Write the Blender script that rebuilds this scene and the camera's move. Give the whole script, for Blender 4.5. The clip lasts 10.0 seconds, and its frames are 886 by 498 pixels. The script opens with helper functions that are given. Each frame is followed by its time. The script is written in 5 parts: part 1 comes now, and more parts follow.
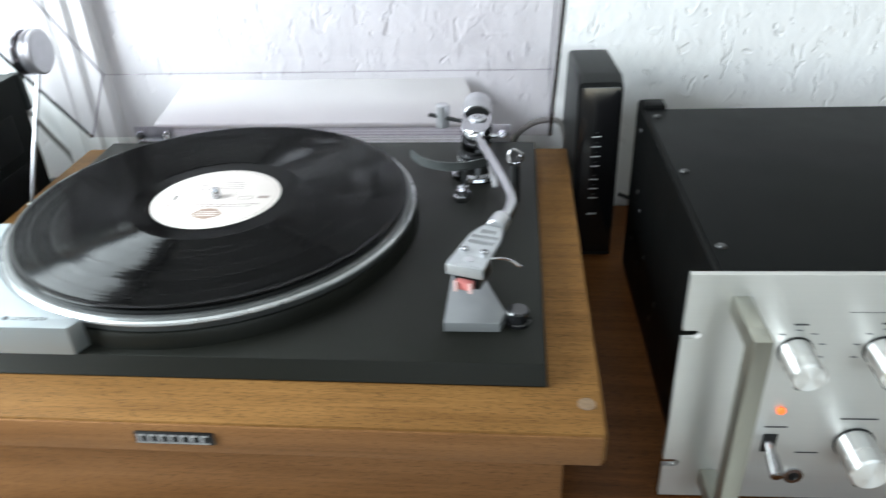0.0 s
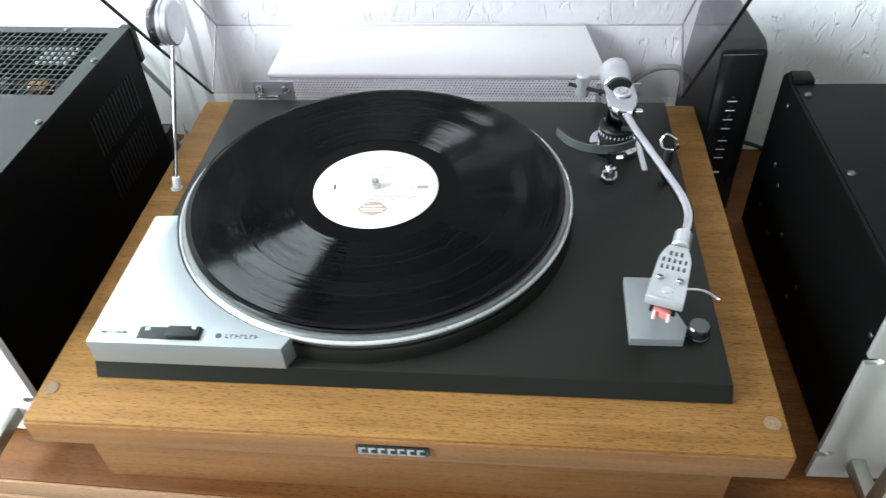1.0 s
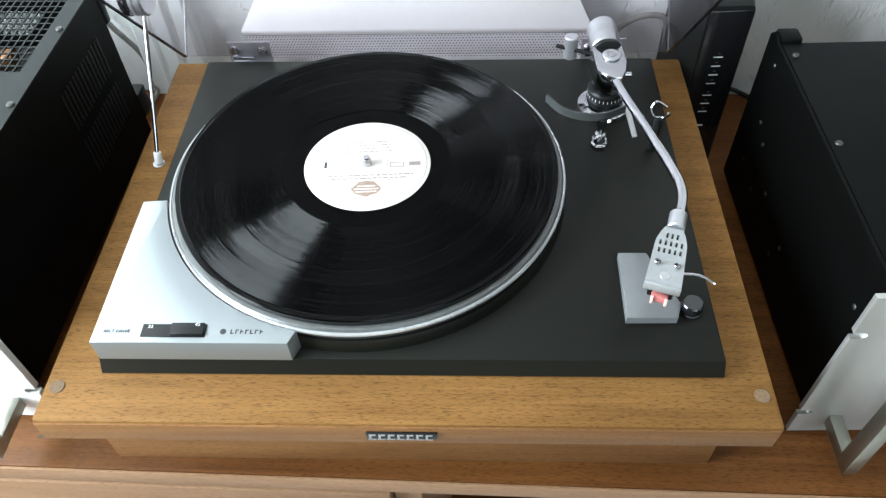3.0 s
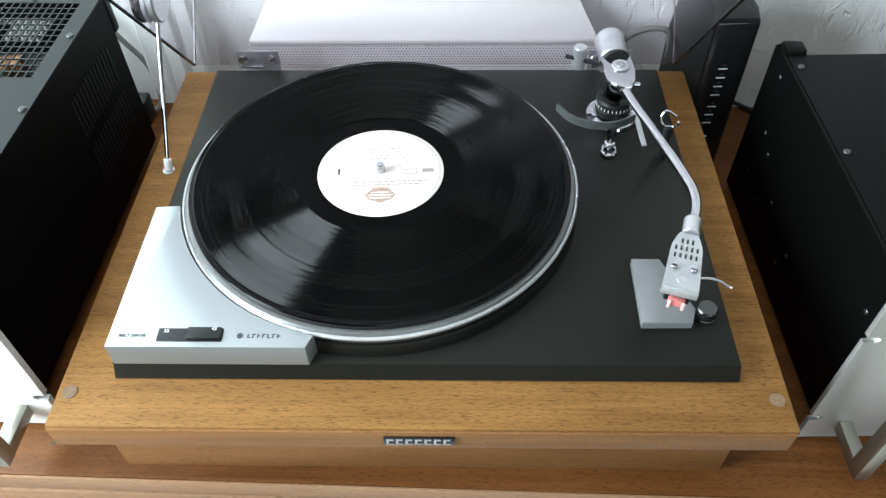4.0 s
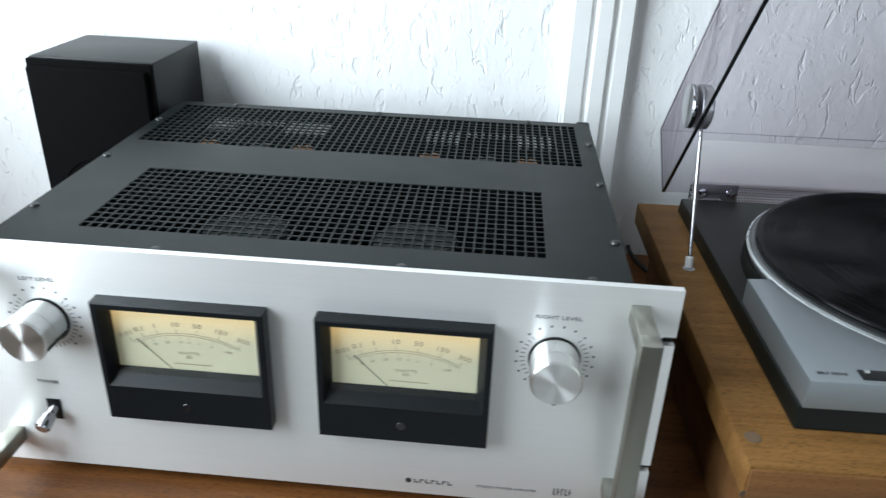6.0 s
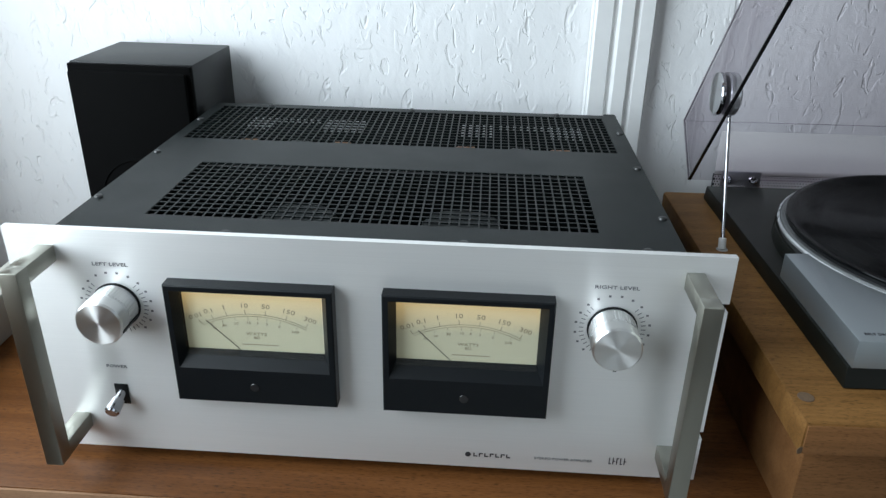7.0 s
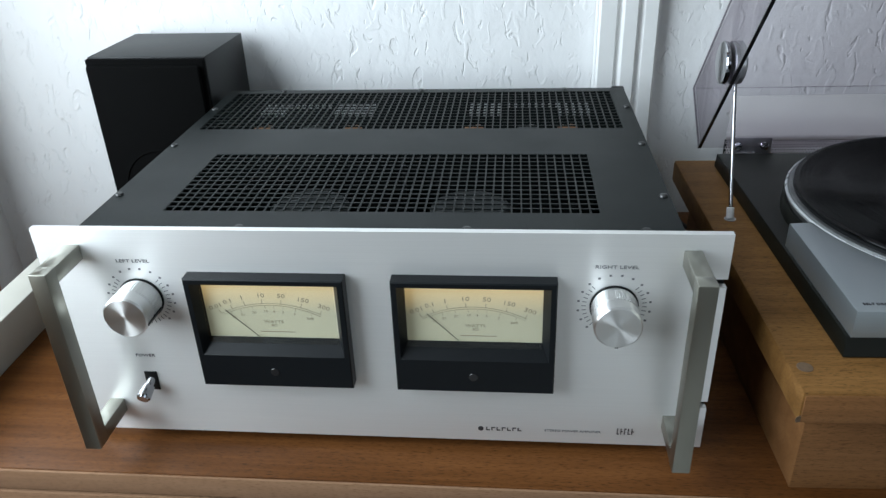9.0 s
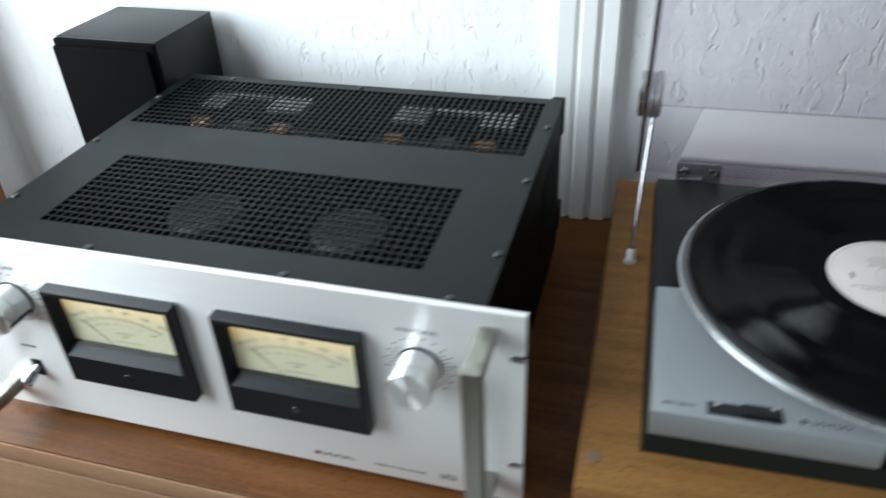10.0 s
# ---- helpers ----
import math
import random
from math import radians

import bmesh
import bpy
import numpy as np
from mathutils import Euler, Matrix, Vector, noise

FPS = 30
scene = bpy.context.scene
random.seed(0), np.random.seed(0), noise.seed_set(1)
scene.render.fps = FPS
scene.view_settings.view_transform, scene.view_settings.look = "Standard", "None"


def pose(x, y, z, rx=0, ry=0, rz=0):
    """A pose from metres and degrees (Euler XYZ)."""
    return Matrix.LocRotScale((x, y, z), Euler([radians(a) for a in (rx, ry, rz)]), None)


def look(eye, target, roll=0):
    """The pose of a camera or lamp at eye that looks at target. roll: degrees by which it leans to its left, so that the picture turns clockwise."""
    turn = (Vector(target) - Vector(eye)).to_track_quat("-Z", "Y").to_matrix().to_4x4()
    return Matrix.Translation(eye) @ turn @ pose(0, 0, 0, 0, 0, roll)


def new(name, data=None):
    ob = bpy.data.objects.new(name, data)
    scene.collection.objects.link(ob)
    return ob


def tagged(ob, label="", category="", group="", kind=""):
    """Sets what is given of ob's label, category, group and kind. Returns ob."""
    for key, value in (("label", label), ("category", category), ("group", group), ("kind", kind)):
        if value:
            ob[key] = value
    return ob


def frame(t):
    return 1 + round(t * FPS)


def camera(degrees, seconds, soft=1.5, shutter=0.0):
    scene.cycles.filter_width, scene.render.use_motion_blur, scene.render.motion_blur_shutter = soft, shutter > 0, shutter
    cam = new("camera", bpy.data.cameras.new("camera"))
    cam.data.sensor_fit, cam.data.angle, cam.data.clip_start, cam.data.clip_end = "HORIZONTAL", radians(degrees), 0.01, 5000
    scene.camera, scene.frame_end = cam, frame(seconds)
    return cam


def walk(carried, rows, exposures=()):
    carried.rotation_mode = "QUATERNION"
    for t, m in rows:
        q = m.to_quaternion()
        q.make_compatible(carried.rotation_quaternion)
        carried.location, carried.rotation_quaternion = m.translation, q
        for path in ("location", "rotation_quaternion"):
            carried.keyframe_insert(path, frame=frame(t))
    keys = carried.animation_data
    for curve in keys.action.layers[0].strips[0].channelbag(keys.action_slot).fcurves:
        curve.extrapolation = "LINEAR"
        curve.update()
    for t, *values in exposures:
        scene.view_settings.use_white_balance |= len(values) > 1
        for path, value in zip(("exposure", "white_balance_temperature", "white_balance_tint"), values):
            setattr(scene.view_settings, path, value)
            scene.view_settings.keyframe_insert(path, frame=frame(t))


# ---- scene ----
cam = camera(60.75, 10.0, soft=1.35, shutter=0.6)
# seconds, eye, heading, pitch, lean to the right
ROWS = [
    (0.0, 0.4396, -0.3097, 1.1591, 6.07, -30.84, 2.58),
    (0.5, 0.3712, -0.2948, 1.2161, 7.51, -37.13, 2.67),
    (1.0, 0.3170, -0.2661, 1.2668, 7.03, -42.66, 3.31),
    (1.5, 0.2878, -0.2476, 1.2962, 5.29, -46.90, 2.06),
    (2.0, 0.2923, -0.2342, 1.3041, 4.33, -50.11, 2.08),
    (2.5, 0.2926, -0.2294, 1.3084, 3.89, -50.01, 2.49),
    (4.0, 0.2701, -0.2381, 1.3044, 1.81, -48.61, 1.19),
    (4.5, 0.1563, -0.2593, 1.2768, -0.59, -43.55, -3.44),
    (5.0, 0.0052, -0.2818, 1.2493, -0.50, -36.81, -4.42),
    (5.5, -0.1063, -0.3187, 1.1808, 2.77, -29.49, -3.95),
    (6.0, -0.1724, -0.3491, 1.1599, 2.73, -26.60, -2.14),
    (7.5, -0.2191, -0.3876, 1.1407, 1.82, -25.27, -0.82),
    (8.0, -0.2206, -0.3911, 1.1449, 1.94, -26.35, 0.35),
    (8.5, -0.2208, -0.3935, 1.1488, 2.35, -26.57, 1.39),
    (9.0, -0.1983, -0.3889, 1.1669, 4.59, -28.20, 2.17),
    (9.5, -0.1187, -0.3607, 1.1996, 11.01, -32.09, 3.01),
    (10.0, 0.0079, -0.3079, 1.2404, 16.13, -34.24, 2.92),
]
# seconds, stops, white balance
EXPOSURES = [(0.0, 1.58, 6750, 6), (0.5, 1.8, 6720, 5), (1.0, 1.88, 6700, 5), (1.5, 1.8, 6680, 5), (2.5, 1.75, 6650, 5), (4.0, 1.75, 6650, 5), (4.5, 1.62, 6700, 5), (5.0, 1.33, 6650, 5), (5.5, 0.82, 6550, 7),
             (6.0, 0.22, 6500, 8), (7.5, -0.24, 6450, 8), (9.0, -0.18, 6450, 8), (9.5, 0.05, 6450, 8), (10.0, 0.28, 6550, 7)]
walk(cam, [(t, pose(x, y, z, 0, 0, yaw) @ pose(0, 0, 0, 90 + pitch) @ pose(0, 0, 0, 0, 0, -lean)) for t, x, y, z, yaw, pitch, lean in ROWS], EXPOSURES)

# ---- light: daylight through the window in the west wall, and an added fill ----
world = bpy.data.worlds.new("sky")
scene.world = world
world.use_nodes = True
wn = world.node_tree.nodes
sky = wn.new("ShaderNodeTexSky")
sky.sky_type, sky.sun_disc = "NISHITA", False
sky.sun_elevation, sky.sun_rotation = radians(40), radians(200)
wn["Background"].inputs["Strength"].default_value = 0.10
world.node_tree.links.new(sky.outputs["Color"], wn["Background"].inputs["Color"])


WINDOW_X = -0.93


def area_lamp(name, m, wide, high, watts, colour):
    lamp = bpy.data.lights.new(name, "AREA")
    lamp.shape, lamp.size, lamp.size_y, lamp.energy, lamp.color = "RECTANGLE", wide, high, watts, colour
    ob = new(name, lamp)
    ob.matrix_world = m
    return ob


area_lamp("daylight_west", look((WINDOW_X, -0.235, 1.42), (WINDOW_X + 1, -0.235, 1.42)), 1.00, 1.04, 32, (0.80, 0.91, 1.0))
# added fill lamp in an unseen south opening, to brighten panels and wall
area_lamp("fill_south", look((1.45, -2.98, 1.60), (1.45, 0.0, 1.60)), 2.66, 1.26, 9, (0.80, 0.91, 1.0))

# ---- materials ----


def material(name, colour, rough=0.5, metal=0.0, grain=0.0, scale=(40, 40, 40), second=None, bump=0.0, bump_scale=200.0,
             coat=0.0, rough_var=0.0, distance=0.001, blotch=0.0, spec=0.5):
    """A surface with a fine grain, broad blotches, uneven gloss and fine relief."""
    m = bpy.data.materials.new(name)
    m.use_nodes = True
    n, ln = m.node_tree.nodes, m.node_tree.links.new
    p = n["Principled BSDF"]
    p.inputs["Base Color"].default_value = (*colour, 1)
    p.inputs["Roughness"].default_value, p.inputs["Metallic"].default_value = rough, metal
    p.inputs["Coat Weight"].default_value, p.inputs["Coat Roughness"].default_value = coat, 0.12
    p.inputs["Specular IOR Level"].default_value = spec
    tc = n.new("ShaderNodeTexCoord")
    if grain or blotch:
        mp = n.new("ShaderNodeMapping")
        mp.inputs["Scale"].default_value = scale
        ln(tc.outputs["Object"], mp.inputs["Vector"])
        fine = n.new("ShaderNodeTexNoise")
        fine.inputs["Scale"].default_value, fine.inputs["Detail"].default_value = 1.0, 6
        ln(mp.outputs["Vector"], fine.inputs["Vector"])
        ramp = n.new("ShaderNodeValToRGB")
        two = second or tuple(c * (1 - grain) for c in colour)
        ramp.color_ramp.elements[0].position, ramp.color_ramp.elements[1].position = 0.35, 0.68
        ramp.color_ramp.elements[0].color, ramp.color_ramp.elements[1].color = (*two, 1), (*colour, 1)
        ln(fine.outputs["Fac"], ramp.inputs["Fac"])
        broad = n.new("ShaderNodeTexNoise")
        broad.inputs["Scale"].default_value, broad.inputs["Detail"].default_value = 9.0, 3
        ln(tc.outputs["Object"], broad.inputs["Vector"])
        mix = n.new("ShaderNodeMix")
        mix.data_type, mix.blend_type = "RGBA", "MULTIPLY"
        mr = n.new("ShaderNodeMapRange")
        mr.inputs["To Min"].default_value, mr.inputs["To Max"].default_value = 1 - blotch, 1 + blotch * 0.4
        ln(broad.outputs["Fac"], mr.inputs["Value"])
        mix.inputs["Factor"].default_value = 1.0
        ln(ramp.outputs["Color"], mix.inputs[6])
        ln(mr.outputs["Result"], mix.inputs[7])
        ln(mix.outputs[2], p.inputs["Base Color"])
    if rough_var:
        rn = n.new("ShaderNodeTexNoise")
        rn.inputs["Scale"].default_value, rn.inputs["Detail"].default_value = 25.0, 5
        ln(tc.outputs["Object"], rn.inputs["Vector"])
        rr = n.new("ShaderNodeMapRange")
        rr.inputs["To Min"].default_value, rr.inputs["To Max"].default_value = max(rough - rough_var, 0.02), rough + rough_var
        ln(rn.outputs["Fac"], rr.inputs["Value"])
        ln(rr.outputs["Result"], p.inputs["Roughness"])
    if bump:
        bn = n.new("ShaderNodeTexNoise")
        bn.inputs["Scale"].default_value, bn.inputs["Detail"].default_value = bump_scale, 4
        ln(tc.outputs["Object"], bn.inputs["Vector"])
        b = n.new("ShaderNodeBump")
        b.inputs["Strength"].default_value, b.inputs["Distance"].default_value = bump, distance
        ln(bn.outputs["Fac"], b.inputs["Height"])
        ln(b.outputs["Normal"], p.inputs["Normal"])
    return m


def wood(name, light, dark, pore, rough=0.42, along=0, size=1.0, coat=0.05):
    """Veneer: broad figure, fine streaks and short dark pores along one axis."""
    m = bpy.data.materials.new(name)
    m.use_nodes = True
    n, ln = m.node_tree.nodes, m.node_tree.links.new
    p = n["Principled BSDF"]
    p.inputs["Roughness"].default_value = rough
    p.inputs["Coat Weight"].default_value, p.inputs["Coat Roughness"].default_value = coat, 0.25
    p.inputs["Specular IOR Level"].default_value = 0.08
    tc = n.new("ShaderNodeTexCoord")

    def streaks(long, cross, detail, lo, hi, warp=0.0):
        mp = n.new("ShaderNodeMapping")
        s = [cross / size] * 3
        s[along] = long / size
        mp.inputs["Scale"].default_value = s
        ln(tc.outputs["Object"], mp.inputs["Vector"])
        t = n.new("ShaderNodeTexNoise")
        t.inputs["Scale"].default_value, t.inputs["Detail"].default_value = 1.0, detail
        t.inputs["Distortion"].default_value = warp
        ln(mp.outputs["Vector"], t.inputs["Vector"])
        r = n.new("ShaderNodeMapRange")
        r.inputs["From Min"].default_value, r.inputs["From Max"].default_value = lo, hi
        ln(t.outputs["Fac"], r.inputs["Value"])
        return r.outputs["Result"]

    figure, fine, pores = streaks(6, 55, 4, 0.32, 0.68, 0.6), streaks(9, 420, 4, 0.3, 0.7), streaks(230, 1700, 3, 0.52, 0.72)
    mixes = []
    base = n.new("ShaderNodeMix")
    base.data_type = "RGBA"
    base.inputs[6].default_value, base.inputs[7].default_value = (*dark, 1), (*light, 1)
    add = n.new("ShaderNodeMath")
    add.operation = "MULTIPLY_ADD"
    ln(figure, add.inputs[0])
    add.inputs[1].default_value = 0.6
    half = n.new("ShaderNodeMath")
    half.operation = "MULTIPLY"
    half.inputs[1].default_value = 0.4
    ln(fine, half.inputs[0])
    ln(half.outputs[0], add.inputs[2])
    ln(add.outputs[0], base.inputs["Factor"])
    dots = n.new("ShaderNodeMix")
    dots.data_type = "RGBA"
    ln(base.outputs[2], dots.inputs[6])
    dots.inputs[7].default_value = (*pore, 1)
    amount = n.new("ShaderNodeMath")
    amount.operation = "MULTIPLY"
    amount.inputs[1].default_value = 0.75
    ln(pores, amount.inputs[0])
    ln(amount.outputs[0], dots.inputs["Factor"])
    ln(dots.outputs[2], p.inputs["Base Color"])
    b = n.new("ShaderNodeBump")
    b.inputs["Strength"].default_value, b.inputs["Distance"].default_value = 0.25, 0.0003
    b.invert = True
    ln(pores, b.inputs["Height"])
    ln(b.outputs["Normal"], p.inputs["Normal"])
    return m


def brushed(name, colour, rough=0.28, along=0, aniso=0.7, strength=0.06, metal=1.0):
    """Brushed metal with fine lines along one axis."""
    m = bpy.data.materials.new(name)
    m.use_nodes = True
    n, ln = m.node_tree.nodes, m.node_tree.links.new
    p = n["Principled BSDF"]
    p.inputs["Metallic"].default_value = metal
    p.inputs["Anisotropic"].default_value, p.inputs["Anisotropic Rotation"].default_value = aniso, 0.25
    line = n.new("ShaderNodeCombineXYZ")
    line.inputs[along].default_value = 1.0
    ln(line.outputs["Vector"], p.inputs["Tangent"])
    tc, mp, t = n.new("ShaderNodeTexCoord"), n.new("ShaderNodeMapping"), n.new("ShaderNodeTexNoise")
    s = [2600.0] * 3
    s[along] = 12.0
    mp.inputs["Scale"].default_value = s
    ln(tc.outputs["Object"], mp.inputs["Vector"])
    ln(mp.outputs["Vector"], t.inputs["Vector"])
    t.inputs["Scale"].default_value, t.inputs["Detail"].default_value = 1.0, 3
    r = n.new("ShaderNodeMapRange")
    r.inputs["To Min"].default_value, r.inputs["To Max"].default_value = rough - 0.07, rough + 0.09
    ln(t.outputs["Fac"], r.inputs["Value"])
    ln(r.outputs["Result"], p.inputs["Roughness"])
    c = n.new("ShaderNodeMix")
    c.data_type = "RGBA"
    c.inputs[6].default_value = (*[v * 0.90 for v in colour], 1)
    c.inputs[7].default_value = (*colour, 1)
    ln(t.outputs["Fac"], c.inputs["Factor"])
    ln(c.outputs[2], p.inputs["Base Color"])
    b = n.new("ShaderNodeBump")
    b.inputs["Strength"].default_value, b.inputs["Distance"].default_value = strength, 0.0002
    ln(t.outputs["Fac"], b.inputs["Height"])
    ln(b.outputs["Normal"], p.inputs["Normal"])
    return m


def turned(name, colour, rough=0.25):
    """Lathe-turned metal: the gloss runs in rings round the axis z of the part."""
    m = bpy.data.materials.new(name)
    m.use_nodes = True
    n, ln = m.node_tree.nodes, m.node_tree.links.new
    p = n["Principled BSDF"]
    p.inputs["Metallic"].default_value, p.inputs["Roughness"].default_value = 1.0, rough
    p.inputs["Base Color"].default_value = (*colour, 1)
    p.inputs["Anisotropic"].default_value, p.inputs["Anisotropic Rotation"].default_value = 0.85, 0.25
    tan = n.new("ShaderNodeTangent")
    tan.direction_type, tan.axis = "RADIAL", "Z"
    ln(tan.outputs["Tangent"], p.inputs["Tangent"])
    return m


def plaster():
    """White painted trowel plaster: smooth fields with short torn grooves, mostly upright."""
    m = bpy.data.materials.new("white_plaster")
    m.use_nodes = True
    n, ln = m.node_tree.nodes, m.node_tree.links.new
    p = n["Principled BSDF"]
    p.inputs["Base Color"].default_value, p.inputs["Roughness"].default_value = (0.80, 0.80, 0.80, 1), 0.6
    tc = n.new("ShaderNodeTexCoord")

    def field(sx, sy, scale, detail, lo, hi, warp, shift):
        mp = n.new("ShaderNodeMapping")
        mp.inputs["Scale"].default_value, mp.inputs["Location"].default_value = (sx, 1, sy), (shift, shift, 0)
        mp.inputs["Rotation"].default_value = (0, radians(shift * 9), 0)
        ln(tc.outputs["Object"], mp.inputs["Vector"])
        t = n.new("ShaderNodeTexNoise")
        t.inputs["Scale"].default_value, t.inputs["Detail"].default_value, t.inputs["Distortion"].default_value = scale, detail, warp
        ln(mp.outputs["Vector"], t.inputs["Vector"])
        r = n.new("ShaderNodeMapRange")
        r.interpolation_type = "SMOOTHSTEP"
        r.inputs["From Min"].default_value, r.inputs["From Max"].default_value = lo, hi
        ln(t.outputs["Fac"], r.inputs["Value"])
        return r.outputs["Result"]

    def math(op, a, b):
        q = n.new("ShaderNodeMath")
        q.operation = op
        for i, v in enumerate((a, b)):
            if isinstance(v, float):
                q.inputs[i].default_value = v
            else:
                ln(v, q.inputs[i])
        return q.outputs[0]

    grooves = field(1.0, 0.42, 80, 2.5, 0.63, 0.70, 0.8, 0.0)
    slants = field(1.0, 0.45, 66, 2.5, 0.64, 0.71, 0.8, 3.0)
    soft = field(1.0, 0.7, 34, 3.0, 0.25, 0.75, 0.3, 1.0)
    grit = field(1.0, 1.0, 420, 3.0, 0.2, 0.8, 0.0, 2.0)
    ridges = field(1.0, 0.55, 74, 2.5, 0.58, 0.68, 0.9, 5.0)
    cut = math("MAXIMUM", grooves, slants)
    h = math("SUBTRACT", math("MULTIPLY", soft, 0.6), math("MULTIPLY", cut, 0.8))
    h = math("ADD", h, math("MULTIPLY", ridges, 0.30))
    h = math("ADD", h, math("MULTIPLY", grit, 0.06))
    b = n.new("ShaderNodeBump")
    b.inputs["Strength"].default_value, b.inputs["Distance"].default_value = 0.50, 0.0027
    ln(h, b.inputs["Height"])
    ln(b.outputs["Normal"], p.inputs["Normal"])
    return m


def clear(name, tint, rough=0.02):
    """Thin clear sheet: tinted, with a gloss that grows towards grazing view."""
    m = bpy.data.materials.new(name)
    m.use_nodes = True
    n, ln = m.node_tree.nodes, m.node_tree.links.new
    n.remove(n["Principled BSDF"])
    t, g, mix, lw = n.new("ShaderNodeBsdfTransparent"), n.new("ShaderNodeBsdfGlossy"), n.new("ShaderNodeMixShader"), n.new("ShaderNodeLayerWeight")
    t.inputs["Color"].default_value, g.inputs["Roughness"].default_value = (*tint, 1), rough
    lw.inputs["Blend"].default_value = 0.5
    pw, sc = n.new("ShaderNodeMath"), n.new("ShaderNodeMath")
    pw.operation, sc.operation = "POWER", "MULTIPLY_ADD"
    pw.inputs[1].default_value, sc.inputs[1].default_value, sc.inputs[2].default_value = 5.0, 0.6, 0.025
    ln(lw.outputs["Facing"], pw.inputs[0])
    ln(pw.outputs[0], sc.inputs[0])
    ln(sc.outputs[0], mix.inputs["Fac"])
    ln(t.outputs["BSDF"], mix.inputs[1])
    ln(g.outputs["BSDF"], mix.inputs[2])
    ln(mix.outputs["Shader"], n["Material Output"].inputs["Surface"])
    return m


def glow(name, colour, strength):
    m = bpy.data.materials.new(name)
    m.use_nodes = True
    p = m.node_tree.nodes["Principled BSDF"]
    p.inputs["Base Color"].default_value = p.inputs["Emission Color"].default_value = (*colour, 1)
    p.inputs["Emission Strength"].default_value = strength
    return m


M_PLASTER = plaster()
M_TEAK = wood("teak_veneer", (0.240, 0.121, 0.038), (0.128, 0.059, 0.017), (0.026, 0.012, 0.005), 0.52, coat=0.0)
M_TEAK_EDGE = wood("teak_edge", (0.225, 0.108, 0.043), (0.140, 0.062, 0.022), (0.07, 0.028, 0.010), 0.48, 0, 1.0, 0.03)
M_TABLE = wood("sideboard_veneer", (0.150, 0.058, 0.0170), (0.066, 0.0230, 0.0060), (0.024, 0.008, 0.0030), 0.40, 0, 1.3, 0.03)
M_TABLE_EDGE = wood("sideboard_edge", (0.27, 0.160, 0.095), (0.21, 0.115, 0.064), (0.13, 0.068, 0.036), 0.5, 0, 1.2, 0.0)
M_OAK = wood("brown_window_wood", (0.40, 0.19, 0.07), (0.26, 0.11, 0.035), (0.14, 0.05, 0.015), 0.4, 2, 1.5)
M_DECK = material("charcoal_lacquer", (0.0064, 0.0069, 0.0050), 0.46, 0.08, 0.12, (900, 900, 900), None, 0.10, 1500, 0, 0.05, 0.001, 0.0, 0.21)
M_SILVER = brushed("brushed_aluminium", (0.40, 0.438, 0.455), 0.36, 0, 0.85, 0.015, 0.80)
M_SHELL = material("satin_silver_headshell", (0.37, 0.38, 0.39), 0.34, 0.55, 0.08, (300, 300, 300), None, 0.04, 900, 0, 0.05)
M_FACE = brushed("satin_aluminium_panel", (0.88, 0.875, 0.86), 0.40, 0, 0.7, 0.04, 0.62)
# same satin panel, darkened: its dim brown reflections are put into the colour
M_FACE_SHADED = brushed("satin_preamplifier_panel", (0.60, 0.595, 0.575), 0.38, 0, 0.7, 0.05, 0.85)
M_HANDLE = brushed("nickel_handle", (0.36, 0.355, 0.31), 0.38, 2)
M_KNOB = turned("turned_aluminium", (0.90, 0.90, 0.89), 0.40)
M_RIM = material("satin_platter_rim", (0.62, 0.63, 0.64), 0.28, 0.6, 0.1, (300, 300, 300), None, 0.03, 900, 0, 0.05)
M_PLATTER = material("dull_cast_aluminium", (0.15, 0.155, 0.155), 0.38, 0.7, 0.15, (200, 200, 200), None, 0.05, 900, 0, 0.06)
M_CHROME = material("chrome", (0.46, 0.46, 0.48), 0.05, 1.0, 0.06, (60, 60, 60), None, 0.0, 1, 0, 0.04)
M_STEEL = material("dull_steel", (0.50, 0.50, 0.52), 0.32, 0.8, 0.15, (80, 80, 80), None, 0.05, 900, 0, 0.08)
# darker copy of the black sheet paint: shade on the cases put into colour
M_SHEET_SHADED = material("black_steel_shaded", (0.0010, 0.0012, 0.0012), 0.5, 0.0, 0.10, (1200, 1200, 1200), None, 0.12, 2200, 0, 0.06, 0.0004, 0.0, 0.08)
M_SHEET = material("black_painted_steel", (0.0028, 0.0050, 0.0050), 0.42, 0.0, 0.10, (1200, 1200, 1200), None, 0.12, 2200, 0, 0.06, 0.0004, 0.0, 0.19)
M_BLACK = material("black_plastic", (0.006, 0.0065, 0.007), 0.42, 0.0, 0.2, (300, 300, 300), None, 0.08, 1500, 0, 0, 0.001, 0.0, 0.3)
M_GLOSS = material("gloss_black_plastic", (0.008, 0.008, 0.009), 0.12, 0.0, 0.1, (40, 40, 40), None, 0.0, 1, 0.3)
M_BEZEL = material("blue_black_bezel", (0.004, 0.0055, 0.007), 0.42, 0.0, 0.15, (500, 500, 500), None, 0.1, 1800, 0, 0, 0.001, 0.0, 0.25)
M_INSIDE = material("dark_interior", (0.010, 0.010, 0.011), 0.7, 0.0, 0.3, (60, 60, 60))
M_CLOTH = material("black_grille_cloth", (0.003, 0.003, 0.003), 0.9, 0.0, 0.5, (1600, 1600, 1600), None, 0.6, 1600, 0, 0, 0.001, 0.0, 0.06)
